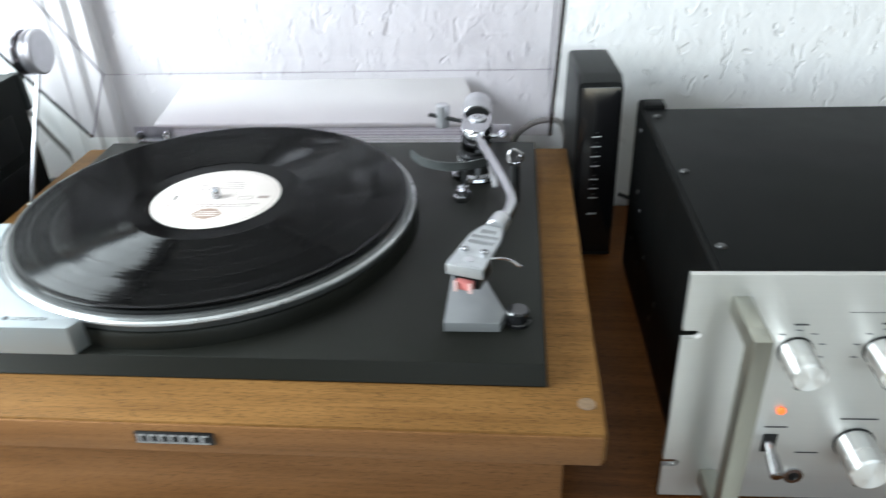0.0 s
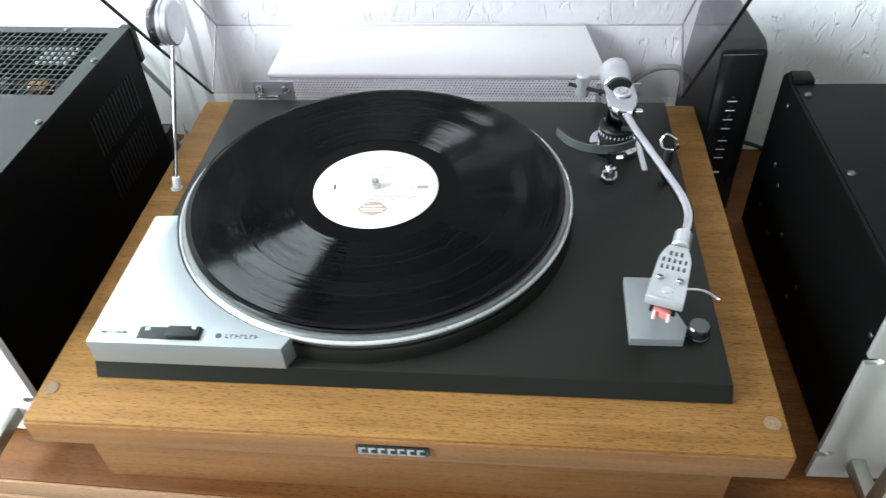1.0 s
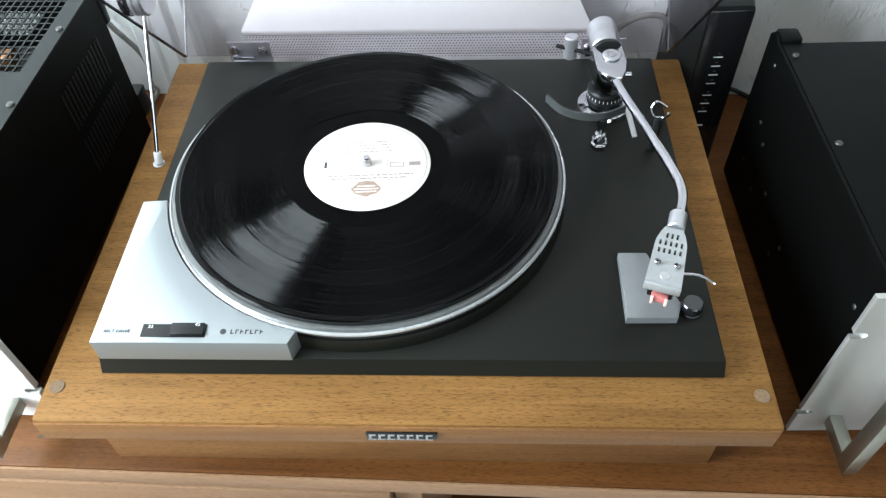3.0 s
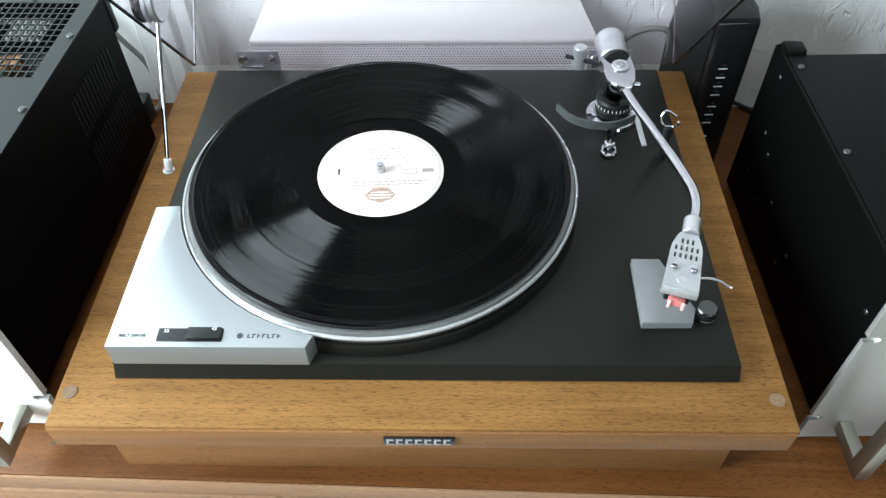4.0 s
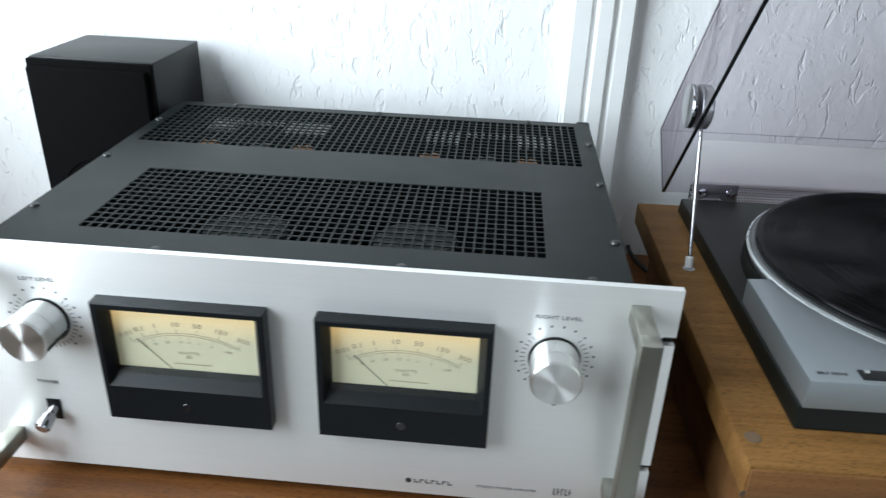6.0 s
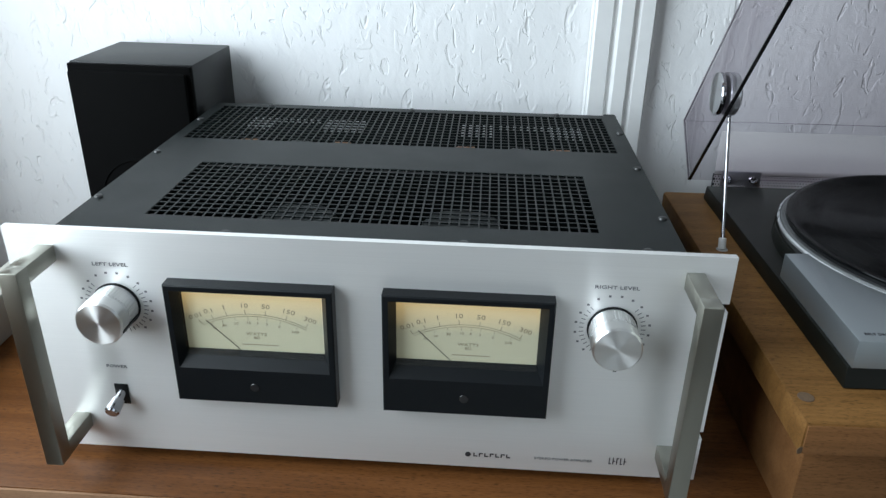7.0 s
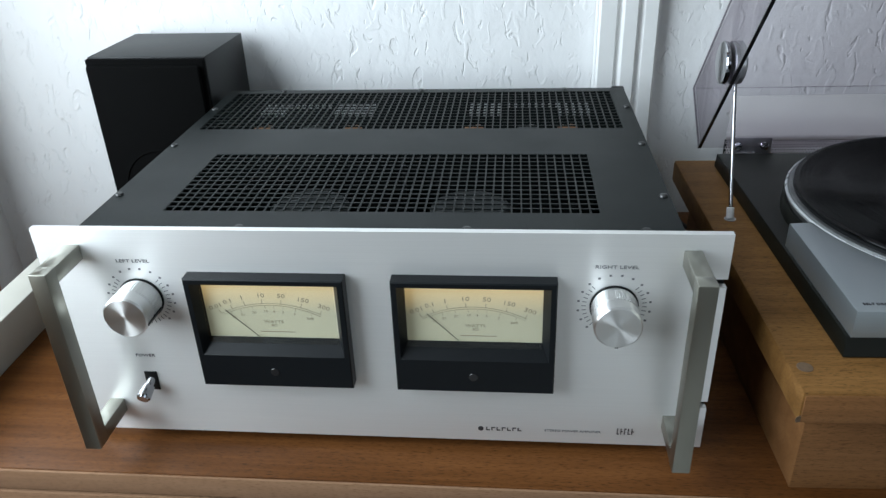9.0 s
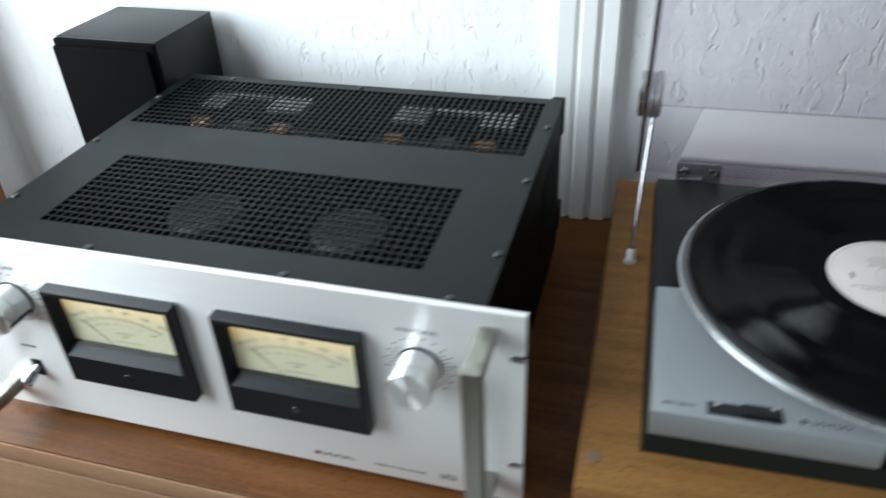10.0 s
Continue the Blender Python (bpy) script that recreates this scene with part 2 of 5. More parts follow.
M_SPEAKER = material("black_ash_vinyl", (0.006, 0.0072, 0.0075), 0.45, 0.0, 0.25, (40, 900, 900), None, 0.15, 900, 0, 0, 0.001, 0.0, 0.3)
M_WHITE = material("white_paint", (0.80, 0.80, 0.79), 0.4, 0.0, 0.04, (30, 30, 30), None, 0.05, 120, 0, 0.08, 0.001, 0.04)
M_CREAM = material("cream_paint", (0.50, 0.48, 0.42), 0.55, 0.0, 0.06, (30, 30, 30), None, 0.05, 120, 0, 0.08, 0.001, 0.06)
M_UNIT = material("warm_white_plastic", (0.66, 0.66, 0.64), 0.45, 0.0, 0.03, (90, 90, 90), None, 0.04, 900, 0, 0, 0.001, 0.03)
M_WHITE_PLASTIC = material("white_plastic", (0.82, 0.82, 0.82), 0.45, 0.0, 0.03, (90, 90, 90), None, 0.04, 900)
M_DIM = material("dim_unseen_wall", (0.20, 0.19, 0.18), 0.7, 0.0, 0.1, (30, 30, 30), None, 0.1, 200)
M_CEILING = material("off_white_ceiling_paint", (0.66, 0.65, 0.63), 0.7, 0.0, 0.05, (30, 30, 30), None, 0.1, 150, 0, 0, 0.001, 0.05)
M_VINYL = material("black_vinyl", (0.0006, 0.0006, 0.0007), 0.15, 0.0, 0.1, (60, 60, 60), None, 0.0, 1, 0, 0.04, 0.001, 0.0, 0.10)
M_VINYL_EDGE = material("record_run_out", (0.0006, 0.0006, 0.0006), 0.12, 0.0, 0.1, (50, 50, 50), None, 0, 1, 0, 0, 0.001, 0.0, 0.03)
M_LABEL = material("cream_record_label", (0.62, 0.565, 0.53), 0.55, 0.0, 0.06, (60, 60, 60), None, 0.0, 1, 0, 0, 0.001, 0.05)
M_PRINT_BROWN = material("brown_label_print", (0.33, 0.23, 0.18), 0.6, 0.0, 0.3, (400, 400, 400))
M_PRINT_GREY = material("grey_label_print", (0.27, 0.22, 0.20), 0.6, 0.0, 0.2, (400, 400, 400))
M_INK = material("dark_ink", (0.03, 0.03, 0.035), 0.5, 0.0, 0.2, (700, 700, 700))
M_INK_PALE = material("pale_ink", (0.17, 0.17, 0.18), 0.5, 0.0, 0.2, (700, 700, 700))
M_WHITE_INK = material("white_ink", (0.75, 0.75, 0.75), 0.5, 0.0, 0.1, (700, 700, 700))
M_LID = clear("smoked_acrylic", (0.875, 0.855, 0.875))
M_LID_EDGE = material("dark_acrylic_edge", (0.012, 0.011, 0.012), 0.15, 0.0, 0.1, (90, 90, 90))
M_PANE_EDGE = material("polished_pane_edge", (0.16, 0.14, 0.16), 0.2, 0.0, 0.1, (90, 90, 90))
M_GLASS = clear("meter_glass", (0.95, 0.95, 0.93))
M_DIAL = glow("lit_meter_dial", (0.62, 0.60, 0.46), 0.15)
M_DIAL_INK = material("brown_dial_ink", (0.36, 0.31, 0.22), 0.5, 0.0, 0.2, (700, 700, 700))


def painted_top_glow(m, z0, z1):
    """Paints a top-edge lamp's glow into the dial: warmer and stronger there."""
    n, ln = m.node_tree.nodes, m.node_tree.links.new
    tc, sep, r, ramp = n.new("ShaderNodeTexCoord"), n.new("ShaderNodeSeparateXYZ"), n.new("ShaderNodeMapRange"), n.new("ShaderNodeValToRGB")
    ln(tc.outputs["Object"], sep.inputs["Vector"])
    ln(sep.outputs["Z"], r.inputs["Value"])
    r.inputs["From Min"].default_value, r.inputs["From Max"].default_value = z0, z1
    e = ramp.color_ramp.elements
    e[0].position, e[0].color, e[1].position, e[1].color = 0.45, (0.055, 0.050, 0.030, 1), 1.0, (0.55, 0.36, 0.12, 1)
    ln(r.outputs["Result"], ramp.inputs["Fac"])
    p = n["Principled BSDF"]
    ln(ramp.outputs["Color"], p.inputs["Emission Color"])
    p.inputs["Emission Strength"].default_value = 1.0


painted_top_glow(M_DIAL, 0.1032, 0.1502)
M_RED = material("translucent_red_stylus", (0.50, 0.16, 0.15), 0.3, 0.0, 0.2, (200, 200, 200))
M_PINK = material("pale_pink_plastic", (0.62, 0.40, 0.38), 0.35, 0.0, 0.1, (200, 200, 200))
M_ORANGE = glow("orange_pilot_lamp", (1.0, 0.16, 0.03), 0.35)
M_SCREW = material("dark_nickel_screw", (0.085, 0.085, 0.085), 0.4, 0.9, 0.2, (200, 200, 200))
M_PALE_STRIP = material("pale_vent_block", (0.50, 0.51, 0.51), 0.5, 0.0, 0.3, (260, 260, 260))
M_COPPER = material("copper_winding", (0.30, 0.15, 0.07), 0.4, 0.6, 0.4, (500, 500, 500))
M_GREY = material("grey_capacitor_top", (0.036, 0.040, 0.040), 0.5, 0.0, 0.2, (120, 120, 120))
M_CABLE = material("grey_cable", (0.17, 0.16, 0.15), 0.5, 0.0, 0.15, (90, 90, 90))
M_PALE_WOOD_WEAR = material("worn_spot", (0.165, 0.100, 0.052), 0.5, 0.0, 0.3, (500, 500, 500))
M_DOOR_DARK = material("cabinet_inside", (0.015, 0.012, 0.010), 0.7, 0.0, 0.3, (30, 30, 30))
M_FLOOR = material("pale_bounce_floor", (0.70, 0.69, 0.66), 0.9, 0.0, 0.15, (300, 300, 300), None, 0.5, 600, 0, 0, 0.002, 0.08)

# ---- mesh helpers ----


def box(bm, x0, x1, y0, y1, z0, z1, bevel=0.0, segments=2):
    made = bmesh.ops.create_cube(bm, size=1.0, matrix=Matrix.LocRotScale(((x0 + x1) / 2, (y0 + y1) / 2, (z0 + z1) / 2), None, (x1 - x0, y1 - y0, z1 - z0)))
    if bevel:
        edges = {e for v in made["verts"] for e in v.link_edges}
        bmesh.ops.bevel(bm, geom=list(edges), offset=bevel, segments=segments, affect="EDGES", profile=0.5)
    return bm


def turn_to(axis):
    return Vector(axis).to_track_quat("Z", "Y").to_matrix().to_4x4()


def lathe(bm, at, axis, profile, steps=48):
    """A turned body: profile rows of (radius, height) from bottom to top along axis."""
    m = Matrix.Translation(at) @ turn_to(axis)
    rings = []
    for r, h in profile:
        if r < 1e-6:
            rings.append([bm.verts.new(m @ Vector((0, 0, h)))])
        else:
            rings.append([bm.verts.new(m @ Vector((r * math.cos(2 * math.pi * i / steps), r * math.sin(2 * math.pi * i / steps), h))) for i in range(steps)])
    for a, b in zip(rings, rings[1:]):
        for i in range(steps):
            j = (i + 1) % steps
            if len(a) == 1 and len(b) == 1:
                continue
            if len(a) == 1:
                bm.faces.new((a[0], b[j], b[i]))
            elif len(b) == 1:
                bm.faces.new((a[i], a[j], b[0]))
            else:
                bm.faces.new((a[i], a[j], b[j], b[i]))
    return bm


def rod(bm, at, axis, r, h, bevel=0.0, steps=32):
    b = min(bevel, r * 0.5, h * 0.4)
    prof = [(0, 0), (r - b, 0), (r, b), (r, h - b), (r - b, h), (0, h)] if b else [(0, 0), (r, 0), (r, h), (0, h)]
    return lathe(bm, at, axis, prof, steps)


def prism(bm, outline, z0, z1, m=Matrix(), bevel=0.0):
    """An outline of (x, y) points, raised from z0 to z1."""
    low = [bm.verts.new(m @ Vector((x, y, z0))) for x, y in outline]
    high = [bm.verts.new(m @ Vector((x, y, z1))) for x, y in outline]
    faces = [bm.faces.new(high), bm.faces.new(low[::-1])]
    for i in range(len(low)):
        j = (i + 1) % len(low)
        faces.append(bm.faces.new((low[i], low[j], high[j], high[i])))
    bmesh.ops.recalc_face_normals(bm, faces=faces)
    if bevel:
        bmesh.ops.bevel(bm, geom=list(faces[0].edges), offset=bevel, segments=2, affect="EDGES", profile=0.5)
    return bm


def tube(bm, points, r, steps=12, caps=True):
    """A round tube along points; r may be one radius or one for each point."""
    pts = [Vector(p) for p in points]
    rs = r if isinstance(r, (list, tuple)) else [r] * len(pts)
    rings, side = [], None
    for i, p in enumerate(pts):
        d = (pts[min(i + 1, len(pts) - 1)] - pts[max(i - 1, 0)]).normalized()
        if side is None:
            side = d.orthogonal().normalized()
        side = (side - d * side.dot(d)).normalized()
        up = d.cross(side)
        rings.append([bm.verts.new(p + rs[i] * (side * math.cos(2 * math.pi * k / steps) + up * math.sin(2 * math.pi * k / steps))) for k in range(steps)])
    for a, b in zip(rings, rings[1:]):
        for k in range(steps):
            j = (k + 1) % steps
            bm.faces.new((a[k], a[j], b[j], b[k]))
    if caps:
        bm.faces.new(rings[0][::-1])
        bm.faces.new(rings[-1])
    return bm


def curve_points(points, n=8):
    """A smooth line through points (Catmull-Rom)."""
    p = [Vector(q) for q in points]
    p = [p[0] * 2 - p[1]] + p + [p[-1] * 2 - p[-2]]
    out = []
    for i in range(1, len(p) - 2):
        for k in range(n):
            t = k / n
            a, b, c, d = p[i - 1], p[i], p[i + 1], p[i + 2]
            out.append(0.5 * (2 * b + (c - a) * t + (2 * a - 5 * b + 4 * c - d) * t * t + (3 * b - a - 3 * c + d) * t ** 3))
    return out + [p[-2]]


def mesh_of(name, bm, mat, smooth=True):
    me = bpy.data.meshes.new(name)
    bm.normal_update()
    bm.to_mesh(me)
    bm.free()
    if mat:
        me.materials.append(mat)
    if smooth:
        me.polygons.foreach_set("use_smooth", [True] * len(me.polygons))
        me.set_sharp_from_angle(angle=radians(35))
    return me


def part(name, bm, mat, parent, label="", at=None):
    ob = new(name, mesh_of(name, bm, mat))
    ob.parent = parent
    if at is not None:
        ob.matrix_local = at
    if label:
        tagged(ob, label)
    return ob


def thing(name, m, label, category, group="", kind=""):
    ob = new(name)
    ob.empty_display_size = 0.05
    ob.matrix_world = m
    return tagged(ob, label, category, group, kind)


def structure(name, bm, mat, label="", category=""):
    return tagged(new(name, mesh_of(name, bm, mat)), label, category, kind="structure")


def lettering(name, text, size, m, mat, parent, thick=0.00015):
    cu = bpy.data.curves.new(name, "FONT")
    cu.body, cu.size, cu.align_x, cu.align_y, cu.extrude, cu.resolution_u = text, size, "CENTER", "CENTER", thick, 2
    ob = bpy.data.objects.new(name, cu)
    scene.collection.objects.link(ob)
    me = bpy.data.meshes.new_from_object(ob.evaluated_get(bpy.context.evaluated_depsgraph_get()))
    bpy.data.objects.remove(ob)
    me.materials.clear()
    me.materials.append(mat)
    out = new(name, me)
    out.parent = parent
    out.matrix_local = m
    return out


TOP = 0.75            # height of the sideboard's top
WALL_Y = 0.498

# ---- the room ----


def wall(name, x0, x1, y0, y1, z0, z1, mat, label):
    return structure(name, box(bmesh.new(), x0, x1, y0, y1, z0, z1), mat, label, "wall")


north = wall("wall_north", -1.12, 3.05, 0, 0.12, 0, 2.5, M_PLASTER, "white trowelled plaster wall behind the sideboard")
north.matrix_world = pose(0, WALL_Y, 0, 0, 0, -1.35)
# floor, ceiling and dim walls are unseen; their colours steer the bounce light
structure("floor", box(bmesh.new(), -1.10, 3.0, -3.12, WALL_Y + 0.03, -0.06, 0), M_FLOOR, "unseen floor, made pale to bounce light", "floor")
structure("ceiling", box(bmesh.new(), -1.10, 3.0, -3.12, WALL_Y + 0.03, 2.5, 2.6), M_CEILING, "unseen ceiling, made off-white to bounce light down", "ceiling")
wall("wall_east", 3.0, 3.12, -3.12, WALL_Y, 0, 2.5, M_DIM, "unseen closing wall, kept dark to lower the fill")
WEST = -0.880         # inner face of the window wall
wall("wall_south_left", -1.10, 0.10, -3.12, -3.0, 0, 2.5, M_DIM, "unseen closing wall, kept dark to lower the fill")
wall("wall_south_right", 2.80, 3.0, -3.12, -3.0, 0, 2.5, M_DIM, "unseen closing wall, kept dark to lower the fill")
wall("wall_south_below", 0.10, 2.80, -3.12, -3.0, 0, 0.95, M_DIM, "unseen closing wall, kept dark to lower the fill")
wall("wall_south_above", 0.10, 2.80, -3.12, -3.0, 2.25, 2.5, M_DIM, "unseen closing wall, kept dark to lower the fill")
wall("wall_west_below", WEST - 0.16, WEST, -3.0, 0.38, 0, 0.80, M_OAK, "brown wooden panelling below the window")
wall("wall_west_above", WEST - 0.16, WEST, -3.0, 0.38, 2.04, 2.5, M_DIM, "unseen wall above the window, kept dark to lower the fill")
wall("wall_west_corner", WEST - 0.16, WEST, 0.452, WALL_Y + 0.03, 0, 2.5, M_PLASTER, "white trowelled plaster in the corner")
wall("wall_west_far", WEST - 0.16, WEST, -3.0, -0.91, 0.80, 2.04, M_DIM, "unseen wall beside the window, kept dark to lower the fill")

window = thing("window_1", pose(WEST, 0, 0), "brown wooden window beside the sideboard", "window", kind="structure")
part("window_frame", box(bmesh.new(), -0.16, 0.012, 0.381, 0.451, 0.0, 2.5, 0.004), M_OAK, window)
for y0, y1, z0, z1 in ((-0.91, -0.86, 0.80, 2.04), (-0.86, 0.381, 0.80, 0.85), (-0.86, 0.381, 1.99, 2.04), (-0.26, -0.22, 0.85, 1.99)):
    part("window_frame", box(bmesh.new(), -0.10, -0.055, y0, y1, z0, z1, 0.004), M_OAK, window)
for y0, y1 in ((-0.86, -0.26), (-0.22, 0.381)):
    pane = part("pane", box(bmesh.new(), -0.080, -0.074, y0, y1, 0.85, 1.99), M_GLASS, window)
    pane.visible_shadow = False

# white board on the end of the sideboard
white = thing("white_board", pose(0, 0, TOP), "white painted board lying on the end of the sideboard", "board")
part("board", box(bmesh.new(), -0.684, -0.651, 0.02, 0.355, 0.0, 0.045, 0.002), M_CREAM, white)

# fluted white pipe casing on the wall
casing = bmesh.new()
for x0, x1, d in ((-0.0865, -0.0615, 0.018), (-0.0608, -0.0390, 0.020), (-0.0383, -0.0165, 0.018)):
    prof = [(x0, 0.0), (x0 + 0.001, d * 0.75), (x0 + 0.004, d), (x1 - 0.004, d), (x1 - 0.001, d * 0.75), (x1, 0.0)]
    prism(casing, [(x, -y) for x, y in prof], TOP, 2.5, Matrix.Translation((0, WALL_Y - 0.0, 0)), 0)
box(casing, -0.0860, -0.0170, WALL_Y - 0.0145, WALL_Y, TOP, 2.5)
structure("trim", casing, M_WHITE, "white fluted pipe casing running up the plaster wall", "trim")

# ---- sideboard ----
EDGE_Y = 0.0130
SKEW = -1.35          # the sideboard and the wall behind it, against the turntable
board = thing("sideboard", pose(0, 0, 0, 0, 0, SKEW), "long reddish-brown wooden sideboard with a pale front edge", "sideboard")
part("top", box(bmesh.new(), -0.69, 1.60, EDGE_Y, 0.486, TOP - 0.019, TOP, 0.0012), M_TABLE, board)
part("edge_strip", box(bmesh.new(), -0.69, 1.60, EDGE_Y - 0.0025, EDGE_Y - 0.0002, TOP - 0.0195, TOP - 0.0006, 0.0006), M_TABLE_EDGE, board, "pale wooden edging strip")
part("back_panel", box(bmesh.new(), -0.69, 1.60, 0.47, 0.49, 0.06, TOP - 0.02), M_DOOR_DARK, board)
part("side_panel", box(bmesh.new(), -0.69, -0.67, EDGE_Y + 0.004, 0.47, 0.0, TOP - 0.02), M_TABLE, board)
part("side_panel", box(bmesh.new(), 1.58, 1.60, EDGE_Y + 0.004, 0.47, 0.0, TOP - 0.02), M_TABLE, board)
part("divider", box(bmesh.new(), 0.228, 0.250, EDGE_Y + 0.004, 0.47, 0.06, TOP - 0.02, 0.001), M_TABLE_EDGE, board)
part("bottom_panel", box(bmesh.new(), -0.67, 1.58, EDGE_Y + 0.02, 0.47, 0.06, 0.08), M_TABLE, board)
for x0, x1 in ((-0.668, -0.222), (-0.219, 0.226)):
    part("door", box(bmesh.new(), x0, x1, EDGE_Y - 0.004, EDGE_Y + 0.014, 0.085, TOP - 0.0215, 0.001), M_TABLE_EDGE, board, "pale wooden front panel")

# ---- turntable ----
DECK_Z = 0.1195       # heights above the sideboard
PLINTH_Z = 0.105
CX, CY = 0.2080, 0.2040
COVER_Z = 0.1400
tt = thing("turntable", pose(0, 0, TOP), "belt-drive record turntable with charcoal deck in a teak plinth", "turntable")


def plinth():
    bm = bmesh.new()
    box(bm, -0.0055, 0.4935, 0.0, 0.396, PLINTH_Z - 0.0245, PLINTH_Z, 0.0030)
    part("plinth_top", bm, M_TEAK, tt, "teak veneered plinth board with worn corners")
    part("plinth_front", box(bmesh.new(), -0.0038, 0.4908, -0.0012, 0.0004, PLINTH_Z - 0.0232, PLINTH_Z - 0.0022, 0.0005), M_TEAK_EDGE, tt, "pale teak front edge")
    part("plinth_base", box(bmesh.new(), 0.0115, 0.4720, 0.0232, 0.374, 0.0, PLINTH_Z - 0.0246, 0.001), M_TEAK_EDGE, tt, "recessed wooden plinth base")
    part("worn_chip", rod(bmesh.new(), (-0.0052, -0.0008, PLINTH_Z - 0.0205), (0.3, -1, 0), 0.0028, 0.0004, 0.0001, 9), M_PALE_WOOD_WEAR, tt, "pale chip in the veneer")
    for x, y in ((0.4835, 0.0238), (0.0042, 0.0262)):
        part("foot_mark", rod(bmesh.new(), (x, y, PLINTH_Z + 0.0001), (0, 0, 1), 0.0052, 0.0004, 0.0001), M_PALE_WOOD_WEAR, tt, "round worn mark in the veneer")


plinth()
db = box(bmesh.new(), 0.0335, 0.4605, 0.0410, 0.377, PLINTH_Z, DECK_Z, 0.0014)
for v in db.verts:
    if v.co.z < PLINTH_Z + 0.004 and v.co.y < 0.1:
        v.co.y -= 0.0042
    if v.co.z < PLINTH_Z + 0.004:
        v.co.x += 0.0012 if v.co.x > 0.2 else -0.0012
deck = part("deck_plate", db, M_DECK, tt, "charcoal lacquered deck plate")
part("deck_well", lathe(bmesh.new(), (CX, CY, DECK_Z - 0.001), (0, 0, 1), [(0.1575, 0), (0.1572, 0.010), (0.1560, 0.0125), (0.1500, 0.0125)], 128), M_DECK, tt, "charcoal ring under the platter")


def ring_outline(r, a0, a1, n):
    return [(CX + r * math.cos(radians(a0 + (a1 - a0) * i / n)), CY + r * math.sin(radians(a0 + (a1 - a0) * i / n))) for i in range(n + 1)]


# silver control cover, cut round the platter
r = 0.1574
a0 = 180 + math.degrees(math.asin((CY - 0.1710) / r))
a1 = 270 - math.degrees(math.asin((CX - 0.1735) / r))
cover = [(0.0358, 0.0400), (0.0358, 0.1695)] + ring_outline(r, a0, a1, 40) + [(0.1690, 0.0400)]
cb = prism(bmesh.new(), cover[::-1], DECK_Z + 0.0002, COVER_Z, Matrix(), 0.0006)
part("control_cover", cb, M_SILVER, tt, "brushed silver control cover")
part("speed_slot", box(bmesh.new(), 0.0690, 0.1128, 0.0445, 0.0548, COVER_Z - 0.0005, COVER_Z + 0.0007, 0.0003), M_BLACK, tt)
part("speed_slider", box(bmesh.new(), 0.0895, 0.1122, 0.0451, 0.0542, COVER_Z + 0.0007, COVER_Z + 0.0035, 0.0006), M_BLACK, tt, "black speed slider")
lettering("print", "BELT DRIVE", 0.0036, pose(0.0520, 0.0490, COVER_Z + 0.0002), M_INK, tt)
lettering("print", "33", 0.0036, pose(0.0745, 0.0524, COVER_Z + 0.0008), M_WHITE_INK, tt)
lettering("print", "45", 0.0036, pose(0.1075, 0.0524, COVER_Z + 0.0036), M_WHITE_INK, tt)
part("badge_print", rod(bmesh.new(), (0.1245, 0.0492, COVER_Z), (0, 0, 1), 0.0021, 0.0003), M_INK, tt)
bars = bmesh.new()
for i in range(7):
    x = 0.1295 + i * 0.0033
    box(bars, x, x + 0.0008, 0.0475, 0.0508, COVER_Z, COVER_Z + 0.00025)
    if i % 2 == 0:
        box(bars, x + 0.0008, x + 0.0022, 0.0475 + 0.0014 * (i % 4 > 0), 0.0481 + 0.0014 * (i % 4 > 0), COVER_Z, COVER_Z + 0.00025)
    else:
        box(bars, x + 0.0008, x + 0.0022, 0.0502, 0.0508, COVER_Z, COVER_Z + 0.00025)
part("badge_print", bars, M_INK, tt)

# name plate on the plinth's edge: plain light bars on black
plate = part("name_plate", box(bmesh.new(), 0.2205, 0.2680, -0.0030, -0.0012, 0.0895, 0.0982, 0.0004), M_BLACK, tt, "black name plate with plain silver bars")
bm = bmesh.new()
for i in range(7):
    x = 0.2226 + i * 0.0063
    box(bm, x, x + 0.0014, -0.0036, -0.0029, 0.0906, 0.0972)
    box(bm, x - 0.0008, x + 0.0046, -0.0036, -0.0029, 0.0906, 0.0915)
    box(bm, x + 0.0016, x + 0.0044, -0.0036, -0.0029, 0.0961, 0.0972)
part("silver_bar", bm, M_STEEL, plate)

# platter, mat and spindle
PLAT_Z = 0.1285
part("platter", lathe(bmesh.new(), (0, 0, 0), (0, 0, 1), [(0.02, 0.0), (0.1526, 0.0), (0.1538, 0.0010), (0.1542, 0.0072), (0.1548, 0.0080), (0.1548, 0.0098), (0.1530, 0.0118), (0.1512, 0.0122), (0.0, 0.0122)], 160), M_PLATTER, tt,
     "dull grey cast platter", pose(CX, CY, PLAT_Z))
part("platter_rim", lathe(bmesh.new(), (0, 0, 0), (0, 0, 1), [(0.1545, 0.0070), (0.1558, 0.0074), (0.1564, 0.0084), (0.1562, 0.0098), (0.1552, 0.0108), (0.1545, 0.0106)], 160), M_RIM, tt, "bright turned rim of the platter", pose(CX, CY, PLAT_Z))
part("rubber_mat", lathe(bmesh.new(), (0, 0, 0), (0, 0, 1), [(0.1500, 0.0), (0.1500, 0.0022), (0.1490, 0.0028), (0, 0.0028)], 128), M_BLACK, tt, "black rubber mat", pose(CX, CY, PLAT_Z + 0.0123))
part("spindle", lathe(bmesh.new(), (0, 0, 0), (0, 0, 1), [(0.0036, 0), (0.0036, 0.0080), (0.0026, 0.0105), (0, 0.0115)], 24), M_CHROME, tt, "steel spindle", pose(CX, CY, PLAT_Z + 0.0150))

